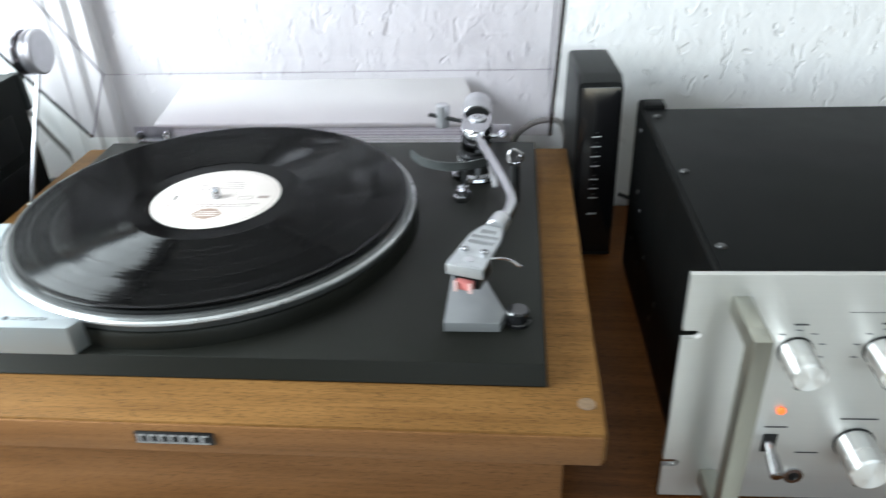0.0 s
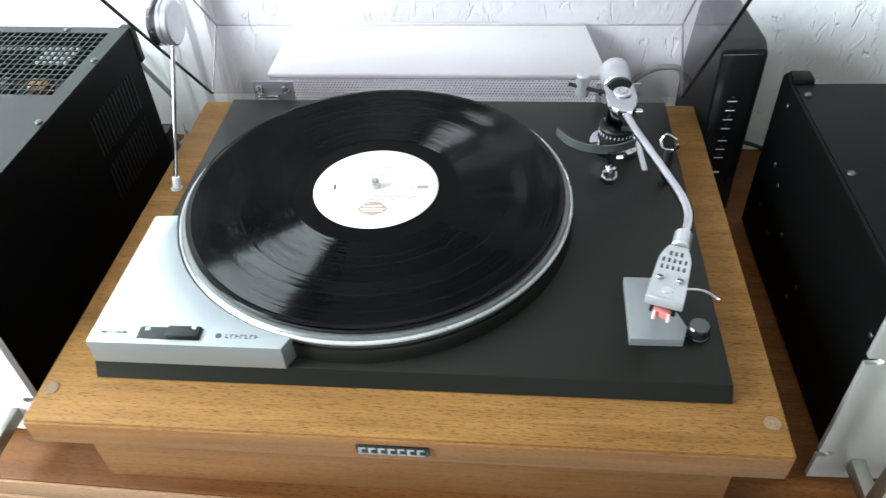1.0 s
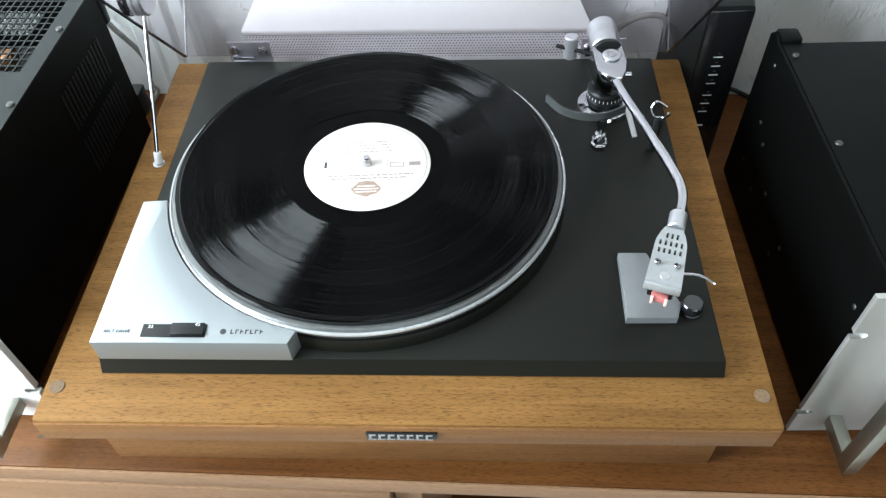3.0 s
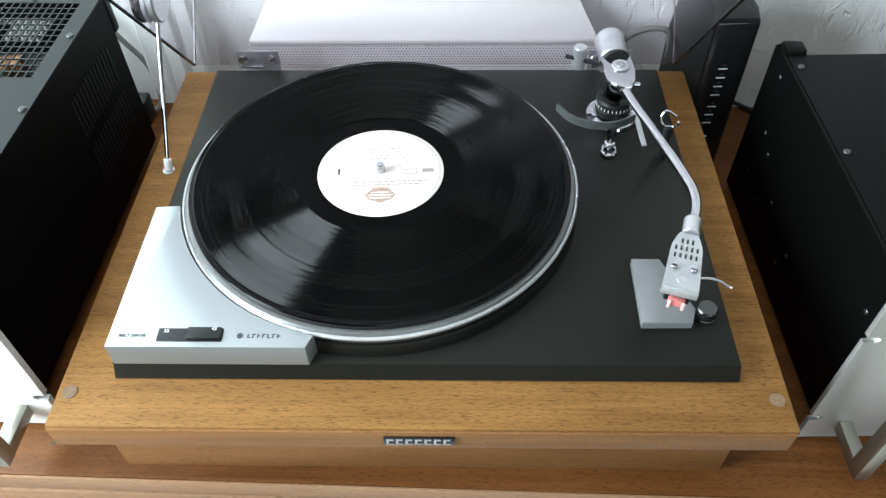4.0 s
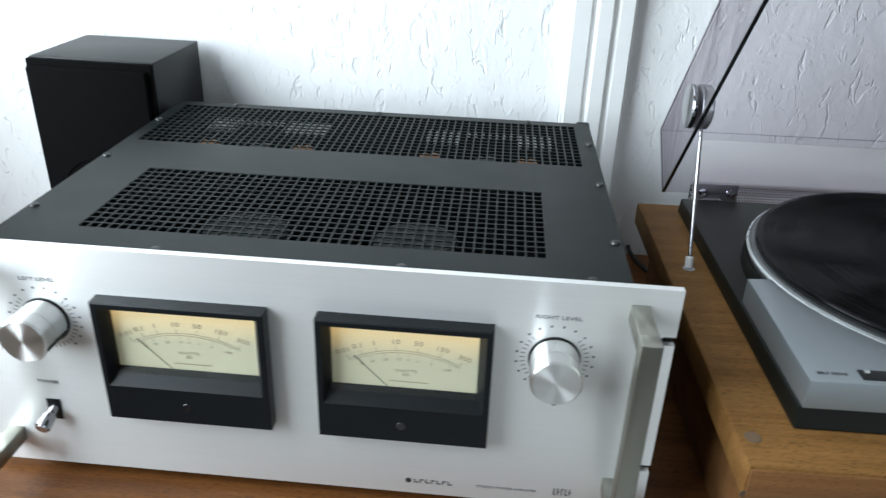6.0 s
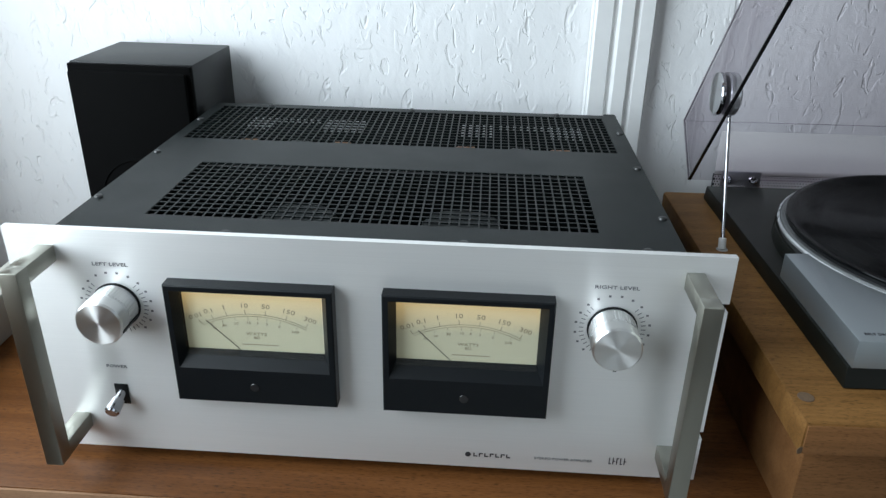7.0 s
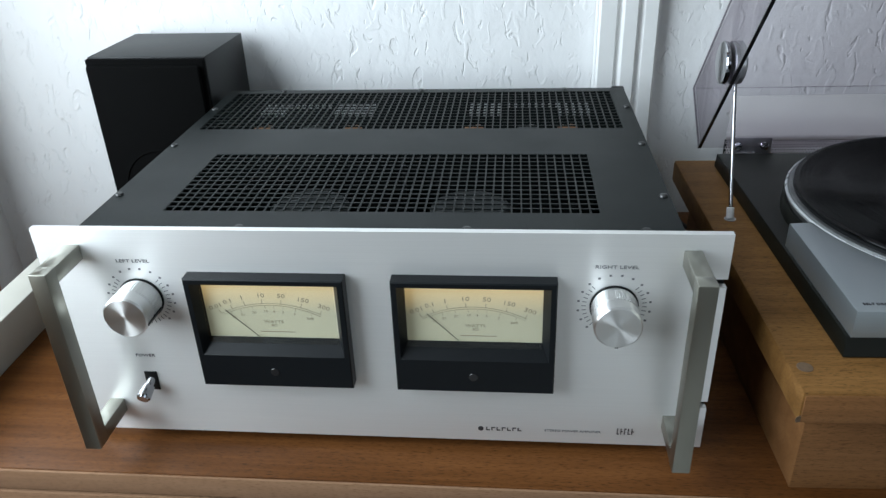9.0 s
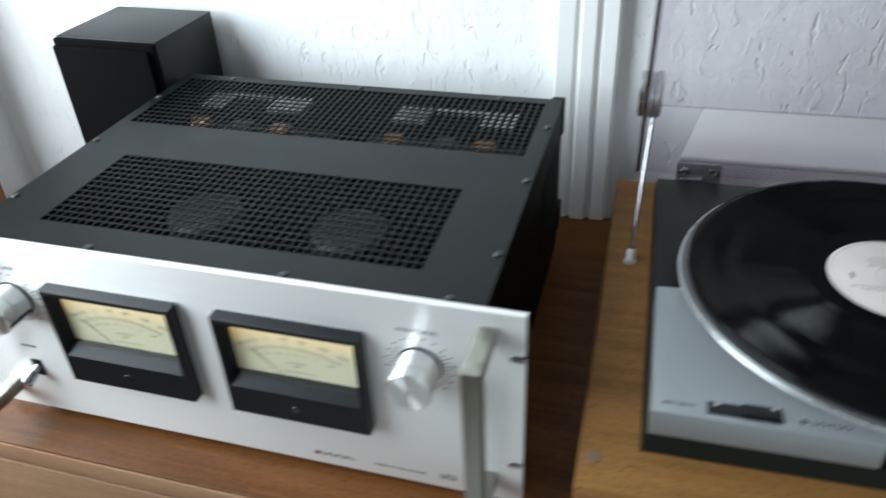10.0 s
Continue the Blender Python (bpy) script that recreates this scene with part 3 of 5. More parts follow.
record = thing("record", pose(CX, CY, TOP + PLAT_Z + 0.0154, 0, 0, 3), "black vinyl record with a cream label on the platter", "record")
part("disc", lathe(bmesh.new(), (0, 0, 0), (0, 0, 1), [(0.0660, 0), (0.1490, 0), (0.1500, 0.0008), (0.1494, 0.0016), (0.1465, 0.0018), (0.0660, 0.0018), (0.0660, 0)], 192), M_VINYL, record)


def grooves():
    """The playing surface: rings of cut grooves, each with two sloping walls and a narrow land, in tracks parted by smooth bands."""
    rng = random.Random(11)
    n, verts, faces = 200, [], []
    ring = [(math.cos(2 * math.pi * i / n), math.sin(2 * math.pi * i / n)) for i in range(n)]

    def strip(r0, z0, r1, z1):
        k = len(verts)
        verts.extend((r0 * c, r0 * s_, z0) for c, s_ in ring)
        verts.extend((r1 * c, r1 * s_, z1) for c, s_ in ring)
        faces.extend((k + i, k + n + i, k + n + (i + 1) % n, k + (i + 1) % n) for i in range(n))

    r, top, bands = 0.0662, 0.00212, [0.0812, 0.0898, 0.1075, 0.1192, 0.1351]
    tone = 1.0
    while r < 0.1455:
        if bands and r > bands[0]:
            bands.pop(0)
            strip(r, top, r + 0.0003, top)
            r += 0.0003
            tone = rng.uniform(0.85, 1.12)
        w = rng.uniform(0.00040, 0.00048)
        land = w * rng.uniform(0.10, 0.22)
        half = (w - land) / 2
        deep = half * min(1.15, tone * rng.uniform(0.80, 1.10))
        strip(r, top, r + land, top)
        strip(r + land, top, r + land + half, top - deep)
        strip(r + land + half, top - deep, r + w, top)
        r += w
    strip(r, top, 0.1466, 0.0018)
    me = bpy.data.meshes.new("groove_surface")
    me.from_pydata(verts, [], faces)
    me.polygons.foreach_set("use_smooth", [True] * len(faces))
    me.materials.append(M_VINYL)
    ob = new("groove_surface", me)
    ob.parent = record
    return ob


grooves()
part("run_out", lathe(bmesh.new(), (0, 0, 0), (0, 0, 1), [(0.0500, 0.0), (0.0660, 0.0), (0.0660, 0.0017), (0.0560, 0.0014), (0.0500, 0.0017)], 128), M_VINYL_EDGE, record, "smooth black run-out band")
label = part("label", lathe(bmesh.new(), (0, 0, 0), (0, 0, 1), [(0.0, 0.0), (0.0500, 0.0), (0.0500, 0.0020), (0.0495, 0.0022), (0.0037, 0.0022)], 128), M_LABEL, record, "cream paper record label with brown print")


def label_print():
    z0, z1 = 0.0022, 0.0023
    rng = random.Random(4)
    for w, y, h in ((0.030, 0.0255, 0.0009), (0.036, 0.0215, 0.0009), (0.034, 0.0178, 0.0009), (0.038, 0.0142, 0.0009), (0.074, -0.0130, 0.0012), (0.062, -0.0165, 0.0012)):
        x = -w / 2
        while x < w / 2:
            l = rng.uniform(0.0015, 0.006)
            part("print", box(bmesh.new(), x, min(x + l, w / 2), y, y + h, z0, z1), M_PRINT_GREY, label)
            x += l + 0.001
    for x0, x1, y0, y1 in ((0.018, 0.029, -0.0045, -0.0038), (0.018, 0.029, 0.0005, 0.0012), (0.018, 0.0187, -0.0038, 0.0005), (0.0283, 0.029, -0.0038, 0.0005)):
        part("print", box(bmesh.new(), x0, x1, y0, y1, z0, z1), M_PRINT_GREY, label)
    part("print", box(bmesh.new(), 0.033, 0.042, -0.003, 0.001, z0, z1), M_PRINT_GREY, label)
    part("print", box(bmesh.new(), -0.034, -0.032, -0.003, 0.004, z0, z1), M_INK, label)
    crest = [(0.0, -0.036), (0.009, -0.032), (0.012, -0.027), (0.009, -0.0235), (0.006, -0.0195), (0.0, -0.0185), (-0.006, -0.0195), (-0.009, -0.0235), (-0.012, -0.027), (-0.009, -0.032)]
    part("crest", prism(bmesh.new(), crest, z0, z1), M_PRINT_BROWN, label, "plain brown crest shape")
    for w, y in ((0.014, -0.0250), (0.019, -0.0280), (0.016, -0.0310)):
        part("print", box(bmesh.new(), -w / 2, w / 2, y, y + 0.0012, z1, z1 + 0.0001), M_LABEL, label)
    for r0, r1 in ((0.0160, 0.0163), (0.0470, 0.0473)):
        part("ring_print", lathe(bmesh.new(), (0, 0, z0), (0, 0, 1), [(r0, 0), (r0, 0.0001), (r1, 0.0001), (r1, 0)], 96), M_PRINT_GREY, label)


label_print()

# ---- tonearm ----


def tonearm():
    px, py = 0.4070, 0.3050
    part("arm_base", lathe(bmesh.new(), (px, py, DECK_Z), (0, 0, 1), [(0.0230, 0), (0.0235, 0.0015), (0.0225, 0.0040), (0.0165, 0.0055), (0.0160, 0.0120), (0.0, 0.0120)], 64), M_CHROME, tt, "chrome arm base ring")
    scale = part("antiskate_dial", lathe(bmesh.new(), (px, py, DECK_Z + 0.012), (0, 0, 1), [(0.0152, 0), (0.0156, 0.001), (0.0156, 0.0085), (0.0148, 0.0095), (0, 0.0095)], 64), M_BLACK, tt, "black graduated dial")
    bm = bmesh.new()
    for i in range(14):
        a = radians(180 + i * 13)
        m = Matrix.Translation((px, py, DECK_Z + 0.0165)) @ Matrix.Rotation(a, 4, "Z") @ Matrix.Translation((0.0156, 0, 0))
        bmesh.ops.create_cube(bm, size=1, matrix=m @ Matrix.Diagonal((0.0006, 0.0006, 0.0025, 1)))
    part("scale_mark", bm, M_WHITE_INK, scale)
    part("arm_collar", lathe(bmesh.new(), (px, py, DECK_Z + 0.0215), (0, 0, 1), [(0.0118, 0), (0.0124, 0.001), (0.0124, 0.0065), (0.0112, 0.008), (0.0, 0.008)], 48), M_CHROME, tt)
    # yoke block with its sloping front
    yoke = [(-0.0135, -0.016), (-0.0135, 0.018), (0.0135, 0.018), (0.0135, -0.004), (0.010, -0.018), (0.005, -0.027), (-0.002, -0.027), (-0.009, -0.022)]
    part("arm_yoke", prism(bmesh.new(), yoke, 0.148, 0.1675, pose(px + 0.001, py + 0.006, 0, 0, 0, 4), 0.002), M_CHROME, tt, "polished arm yoke")
    part("bearing_cap", rod(bmesh.new(), (px + 0.002, py + 0.008, 0.1675), (0, 0, 1), 0.0078, 0.0022, 0.0006), M_STEEL, tt)
    part("bearing_screw", rod(bmesh.new(), (px + 0.002, py + 0.008, 0.1697), (0, 0, 1), 0.0040, 0.0010, 0.0004), M_CHROME, tt)
    # counterweight and its scale ring
    back = Vector((-0.03, 0.995, 0.06)).normalized()
    a = Vector((px + 0.0005, py + 0.022, 0.1600))
    part("scale_ring", rod(bmesh.new(), a, back, 0.0135, 0.0040, 0.0006, 48), M_BLACK, tt)
    part("counterweight", rod(bmesh.new(), a + back * 0.0042, back, 0.0132, 0.0330, 0.0022, 56), M_STEEL, tt, "satin steel counterweight")
    # tube: straight, then bent towards the record, as an S
    tip = Vector((0.4318, 0.1238, 0.1705))
    pts = [(px + 0.002, py - 0.014, 0.1625), (px + 0.0075, py - 0.04, 0.1640), (0.4215, 0.2350, 0.1665), (0.4330, 0.1880, 0.1690), (0.4382, 0.1640, 0.1700), (0.4390, 0.1540, 0.1705), (0.4386, 0.1455, 0.1706), (0.4362, 0.1350, 0.1706), tip]
    part("arm_tube", tube(bmesh.new(), curve_points(pts, 6), 0.0037, 20), M_CHROME, tt, "bent chrome arm tube")
    d = Vector((-0.30, -0.954, 0)).normalized()
    part("locking_collar", rod(bmesh.new(), tip + d * -0.004, d, 0.0060, 0.0150, 0.0008, 32), M_STEEL, tt, "steel headshell collar")
    # anti-skating rod, weight and bracket
    arm_l = Vector((px - 0.008, py + 0.020, 0.1600))
    end = Vector((0.3640, 0.3340, 0.1640))
    part("antiskate_rod", tube(bmesh.new(), [arm_l, end], 0.0019, 12), M_BLACK, tt, "black threaded rod")
    part("antiskate_weight", rod(bmesh.new(), (0.3765, 0.3335, 0.1525), (0, 0, 1), 0.0060, 0.0215, 0.001), M_STEEL, tt, "small steel side weight")
    part("side_pin", rod(bmesh.new(), (px + 0.0135, py - 0.002, 0.156), (1, 0, 0), 0.0022, 0.006, 0.0005, 16), M_CHROME, tt)
    # cueing lift: curved rest, post and lever
    arc = [(0.3535, 0.2800, 0.1500), (0.3640, 0.2660, 0.1490), (0.3800, 0.2585, 0.1480), (0.3990, 0.2585, 0.1475), (0.4180, 0.2680, 0.1475)]
    pts = curve_points(arc, 6)
    inner, outer = [], []
    for i, p in enumerate(pts):
        d = pts[min(i + 1, len(pts) - 1)] - pts[max(i - 1, 0)]
        side = Vector((-d.y, d.x, 0)).normalized() * 0.0009
        inner.append(p + side), outer.append(p - side)
    bm = bmesh.new()
    rows = [[bm.verts.new(q + Vector((0, 0, h))) for q in line] for line, h in ((inner, -0.0037), (outer, -0.0037), (outer, 0.0037), (inner, 0.0037))]
    for k in range(4):
        for i in range(len(pts) - 1):
            bm.faces.new((rows[k][i], rows[(k + 1) % 4][i], rows[(k + 1) % 4][i + 1], rows[k][i + 1]))
    bm.faces.new([r_[0] for r_ in rows]), bm.faces.new([r_[-1] for r_ in reversed(rows)])
    bmesh.ops.recalc_face_normals(bm, faces=bm.faces)
    part("lift_rest", bm, M_GREY, tt, "curved grey arm rest bar")
    part("lift_post", lathe(bmesh.new(), (0.3985, 0.2580, DECK_Z), (0, 0, 1), [(0.0062, 0), (0.0062, 0.004), (0.0045, 0.0045), (0.0045, 0.010), (0.0028, 0.011), (0.0028, 0.018), (0.0042, 0.0185), (0.0042, 0.026), (0, 0.026)], 6 * 4), M_CHROME, tt, "chrome lift post")
    part("post_nut", lathe(bmesh.new(), (0.3975, 0.2520, DECK_Z), (0, 0, 1), [(0.0066, 0), (0.0070, 0.0005), (0.0070, 0.0050), (0.0050, 0.0056), (0.0046, 0.010), (0, 0.0105)], 6), M_CHROME, tt, "hexagon chrome nut")
    part("lift_lever", box(bmesh.new(), -0.0022, 0.0022, -0.030, 0.004, -0.0008, 0.0012, 0.0006), M_STEEL, tt, "flat steel lift lever", pose(0.4200, 0.2760, 0.1450, 24, 0, 12))
    part("arm_rest_post", rod(bmesh.new(), (0.4420, 0.2500, DECK_Z), (0, 0, 1), 0.0036, 0.0340, 0.0006, 24), M_BLACK, tt, "black arm rest post")
    bm = bmesh.new()
    clip = [(0.4480, 0.2545, 0.160), (0.4400, 0.2580, 0.163), (0.4360, 0.2560, 0.158), (0.4375, 0.2500, 0.1545), (0.4440, 0.2470, 0.1555), (0.4475, 0.2435, 0.161), (0.4455, 0.2410, 0.165)]
    part("arm_clip", tube(bm, curve_points(clip, 6), 0.0010, 10), M_CHROME, tt, "bent wire arm clip")


tonearm()


def headshell():
    """Flat drilled headshell with cartridge, built along local -y from its neck."""
    m = pose(0.4272, 0.1128, 0.1705, 0, 0, -17.5) @ Matrix.Diagonal((0.97, 0.92, 1, 1))
    hs = part("headshell", bmesh.new(), M_SHELL, tt, "drilled silver headshell", m)
    slots = [(-0.0035 + 0.0035 * i, -0.0085) for i in range(3)] + [(-0.0072 + 0.0036 * i, -0.0160) for i in range(5)] + [(-0.0072 + 0.0036 * i, -0.0235) for i in range(5)]
    # plate with a rounded neck: rows of cells, leaving the slots open
    bm = bmesh.new()

    def half(y):
        y = -y
        return 0.0050 + 0.0058 * min(1, max(0, (y + 0.001) / 0.0165)) ** 0.6 + 0.0010 * max(0, min(1, (y - 0.02) / 0.03))

    ys = [0.0, -0.0060, -0.0110, -0.0137, -0.0183, -0.0212, -0.0258, -0.0330, -0.0420, -0.0500, -0.0540]
    for y1, y0 in zip(ys, ys[1:]):
        row = sorted(x for x, y in slots if y0 < y < y1)
        cuts = [(x - 0.0008, x + 0.0008) for x in row]
        spans, prev = [], None
        for c0, c1 in cuts:
            spans.append((prev, c0))
            prev = c1
        spans.append((prev, None))
        for s0, s1 in spans:
            xa, xb = (-half(y0) if s0 is None else s0), (half(y0) if s1 is None else s1)
            xc, xd = (-half(y1) if s0 is None else s0), (half(y1) if s1 is None else s1)
            prism(bm, [(xa, y0), (xb, y0), (xd, y1), (xc, y1)], 0.0, 0.0022)
    hs.data = mesh_of("headshell", bm, M_SHELL, False)
    for x in (-0.0065, 0.0065):
        screw = rod(bmesh.new(), (x, -0.0360, 0.0022), (0, 0, 1), 0.0024, 0.0022, 0.0005, 20)
        part("cartridge_screw", screw, M_CHROME, hs, "chrome slotted screw")
        part("screw_slot", box(bmesh.new(), x - 0.0019, x + 0.0019, -0.0364, -0.0356, 0.0043, 0.0046), M_BLACK, hs)
    part("maker_disc", rod(bmesh.new(), (0, -0.0462, 0.0022), (0, 0, 1), 0.0034, 0.0003, 0.0001, 28), M_STEEL, hs)
    part("front_lip", box(bmesh.new(), -0.0120, 0.0120, -0.0560, -0.0538, -0.0050, 0.0022, 0.0008), M_SHELL, hs, "curved bright front lip")
    part("cartridge", box(bmesh.new(), -0.0085, 0.0085, -0.0520, -0.0280, -0.0150, -0.0004, 0.001), M_BLACK, hs, "black cartridge body")
    part("stylus", box(bmesh.new(), -0.0056, 0.0056, -0.0580, -0.0525, -0.0135, -0.0075, 0.0012), M_RED, hs, "translucent red stylus holder")
    for x in (-0.0046, 0.0046):
        part("stylus_guard", box(bmesh.new(), x - 0.0010, x + 0.0010, -0.0596, -0.0580, -0.0140, -0.0070, 0.0004), M_PINK, hs)
    lift = [(0.0112, -0.0400, 0.0012), (0.0180, -0.0392, 0.0024), (0.0245, -0.0400, 0.0028), (0.0305, -0.0418, 0.0012), (0.0322, -0.0424, 0.0014)]
    part("finger_lift", tube(bmesh.new(), curve_points(lift, 6), 0.0009, 10), M_CHROME, hs, "thin chrome finger lift")


headshell()

# headshell stand: clear-grey wedge block and black knob beside it
stand = [(0.3975, 0.0715), (0.4325, 0.0720), (0.4365, 0.0835), (0.4190, 0.1300), (0.3985, 0.1300)]
part("stylus_gauge", prism(bmesh.new(), stand, DECK_Z, DECK_Z + 0.0068, Matrix(), 0.0006), material("grey_plastic_block", (0.15, 0.155, 0.16), 0.3, 0.2, 0.1, (60, 60, 60)), tt, "grey plastic overhang gauge block")
part("lift_knob", lathe(bmesh.new(), (0.4438, 0.0822, DECK_Z), (0, 0, 1), [(0.0078, 0), (0.0082, 0.001), (0.0080, 0.0025), (0.0072, 0.003), (0.0072, 0.0095), (0.0064, 0.0105), (0, 0.0105)], 40), M_GLOSS, tt, "small gloss black knob")

# ---- dust cover, raised on a stay ----


def dust_cover():
    hinge = Vector((0, 0.3760, 0.1262))
    up = Matrix.Translation(hinge) @ Matrix.Rotation(radians(-50), 4, "X")
    lid = part("dust_cover", bmesh.new(), M_LID, tt, "raised smoked acrylic dust cover", up)
    x0, x1, deep, high, t = 0.0125, 0.4765, 0.362, 0.070, 0.003
    slope = 0.006
    # local: -y from the hinge along the rim, z away from the deck
    side = [(0.0, 0.0), (-slope, high), (-deep + 0.004, high), (-deep, 0.0)]
    m = Matrix(((0, 0, 1, 0), (1, 0, 0, 0), (0, 1, 0, 0), (0, 0, 0, 1)))
    lid.data = mesh_of("dust_cover", prism(bmesh.new(), [(-slope, high), (-deep + 0.004, high), (-deep + 0.004, high - t), (-slope - 0.0025, high - t)], x0 + t, x1 - t, m), M_LID, False)
    part("back_pane", prism(bmesh.new(), [(0, 0), (-slope, high), (-slope - 0.0025, high - 0.002), (-0.0035, 0.0)], x0 + t, x1 - t, m), M_LID, lid)
    for x in (x0, x1 - t):
        part("side_pane", prism(bmesh.new(), side, x, x + t, m), M_LID, lid)
    for x in (x0, x1 - t):
        for (ya, za), (yb, zb) in (((0.0, 0.0), (-slope, high)), ((-slope, high), (-deep + 0.004, high))):
            part("pane_edge", tube(bmesh.new(), [(x + t / 2, ya, za), (x + t / 2, yb, zb)], 0.0008, 6), M_PANE_EDGE, lid)
        part("rim", box(bmesh.new(), x - 0.0001, x + t + 0.0001, -deep, -0.001, -0.0012, -0.0001), M_LID_EDGE, lid, "dark polished rim")


dust_cover()
# friction stay: rod from the plinth to a chrome disc on the cover's cheek
disc = Vector((0.016, 0.3190, 0.2305))
part("stay_socket", rod(bmesh.new(), (0.0152, 0.2496, PLINTH_Z), (0.02, 0.35, 0.93), 0.0034, 0.0105, 0.0006, 20), M_WHITE_PLASTIC, tt, "small white stay socket")
part("stay_ring", rod(bmesh.new(), (0.0152, 0.2490, PLINTH_Z), (0, 0, 1), 0.0052, 0.0006, 0.0002, 24), M_STEEL, tt)
part("stay_rod", tube(bmesh.new(), [(0.0153, 0.2515, PLINTH_Z + 0.007), (0.0212, disc.y - 0.006, disc.z - 0.014)], 0.0017, 14), M_CHROME, tt, "thin chrome stay rod")
part("stay_disc", lathe(bmesh.new(), (0.0158, disc.y, disc.z), (1, 0, 0), [(0.0, 0), (0.0186, 0), (0.0195, 0.0008), (0.0195, 0.0030), (0.0182, 0.0036), (0.0182, 0.0046), (0.0195, 0.0052), (0.0195, 0.0092), (0.0180, 0.0106), (0.0, 0.0110)], 56), M_STEEL, tt, "chrome friction disc")
part("stay_washer", lathe(bmesh.new(), (0.0122, disc.y, disc.z), (-1, 0, 0), [(0.0, 0), (0.0186, 0), (0.0195, 0.0008), (0.0195, 0.0034), (0.0184, 0.0044), (0.0, 0.0046)], 56), M_CHROME, tt, "chrome disc outside the cheek")


def hinge(x):
    h = part("hinge", box(bmesh.new(), x - 0.021, x + 0.021, 0.3900, 0.3918, 0.1051, 0.1318, 0.0006), M_STEEL, tt, "plated steel lid hinge")
    part("hinge_leaf", box(bmesh.new(), x - 0.021, x + 0.021, 0.3772, 0.3898, PLINTH_Z + 0.0001, PLINTH_Z + 0.0015, 0.0004), M_STEEL, h)
    part("hinge_barrel", tube(bmesh.new(), [(x - 0.017, 0.3882, 0.1150), (x + 0.004, 0.3882, 0.1150)], 0.0018, 12), M_CHROME, h)
    for dx in (-0.0145, 0.0130):
        part("hinge_screw", rod(bmesh.new(), (x + dx, 0.3902, 0.1225), (0, -1, 0.3), 0.0046, 0.0030, 0.0012, 24), M_CHROME, h, "slotted chrome screw")
        part("screw_slot", box(bmesh.new(), -0.0036, 0.0036, -0.0004, 0.0004, 0, 0.0003), M_BLACK, h, "", pose(x + dx, 0.3871, 0.1234, 73, 0, 0) @ pose(0, 0, 0, 0, 0, 35))


hinge(0.0725)
hinge(0.4165)

# ---- power amplifier ----
AMP_TURN = -1.32
amp = thing("power_amplifier", pose(0, 0, TOP, 0, 0, AMP_TURN), "silver-faced stereo power amplifier with two lit meters", "amplifier")
FRONT = Matrix(((1, 0, 0, 0), (0, 0, 1, 0), (0, 1, 0, 0), (0, 0, 0, 1)))   # outline x, z; raised along y


def face_outline(x0, x1, z0, z1, notches, deep=0.0105, tall=0.0062):
    """A rack panel's outline with round-ended mounting slots cut in from both sides."""
    right, left = [], []
    for zc in notches:
        a = [(-deep + 0.003, -tall / 2), (-deep + 0.0008, -tall / 4), (-deep, 0), (-deep + 0.0008, tall / 4), (-deep + 0.003, tall / 2)]
        right += [(x1, zc - tall / 2)] + [(x1 + dx, zc + dz) for dx, dz in a] + [(x1, zc + tall / 2)]
        left += [(x0, zc - tall / 2)] + [(x0 - dx, zc + dz) for dx, dz in a] + [(x0, zc + tall / 2)]
    return [(x0, z0), (x1, z0)] + right + [(x1, z1), (x0, z1)] + left[::-1]


def rack_handle(parent, x0, x1, y_front, y_face, z0, z1, t):
    bm = bmesh.new()
    box(bm, x0, x1, y_front, y_front + t, z0, z1, 0.0008)
    box(bm, x0 + 0.0002, x1 - 0.0002, y_front + t * 0.6, y_face, z1 - t, z1 - 0.0003, 0.0006)
    box(bm, x0 + 0.0002, x1 - 0.0002, y_front + t * 0.6, y_face, z0 + 0.0003, z0 + t, 0.0006)
    return part("handle", bm, M_HANDLE, parent, "square nickel rack handle")


def knob(parent, x, y_face, z, r, length, ribs=40, pointer=None, label="turned aluminium knob"):
    """A turned knob with a knurled skirt, its axis along -y, on a dark base ring."""
    at = pose(x, y_face, z, 90, 0, 0)
    k = part("knob", lathe(bmesh.new(), (0, 0, 0), (0, 0, 1), [(r * 0.96, 0.0012), (r * 0.95, length * 0.56), (r * 0.90, length * 0.58), (r * 0.90, length * 0.60), (r, length * 0.62), (r, length - 0.0012), (r - 0.0012, length), (0, length)], 64), M_KNOB, parent, label, at)
    part("base_ring", rod(bmesh.new(), (0, 0, 0), (0, 0, 1), r * 1.04, 0.0011, 0.0002, 48), M_BLACK, k)
    if ribs:
        bm = bmesh.new()
        for i in range(ribs):
            a = 2 * math.pi * i / ribs
            m = Matrix.Rotation(a, 4, "Z") @ Matrix.Translation((r * 0.955, 0, length * 0.32))
            bmesh.ops.create_cube(bm, size=1, matrix=m @ Matrix.Diagonal((0.0011, r * 0.075, length * 0.44, 1)))
        part("knurl", bm, M_KNOB, k)
    if pointer is not None:
        m = Matrix.Rotation(pointer, 4, "Z") @ Matrix.Translation((r, 0, length * 0.55))
        part("pointer", bmesh_cube(m @ Matrix.Diagonal((0.0016, 0.0022, length * 0.8, 1))), M_BLACK, k)
    return k


def bmesh_cube(m):
    bm = bmesh.new()
    bmesh.ops.create_cube(bm, size=1, matrix=m)
    return bm


AX0, AX1 = -0.4985, -0.0745          # amplifier body
AY0, AY1, AZ0, AZ1 = 0.0585, 0.4000, 0.0120, 0.1845
FACE_Y = 0.0524


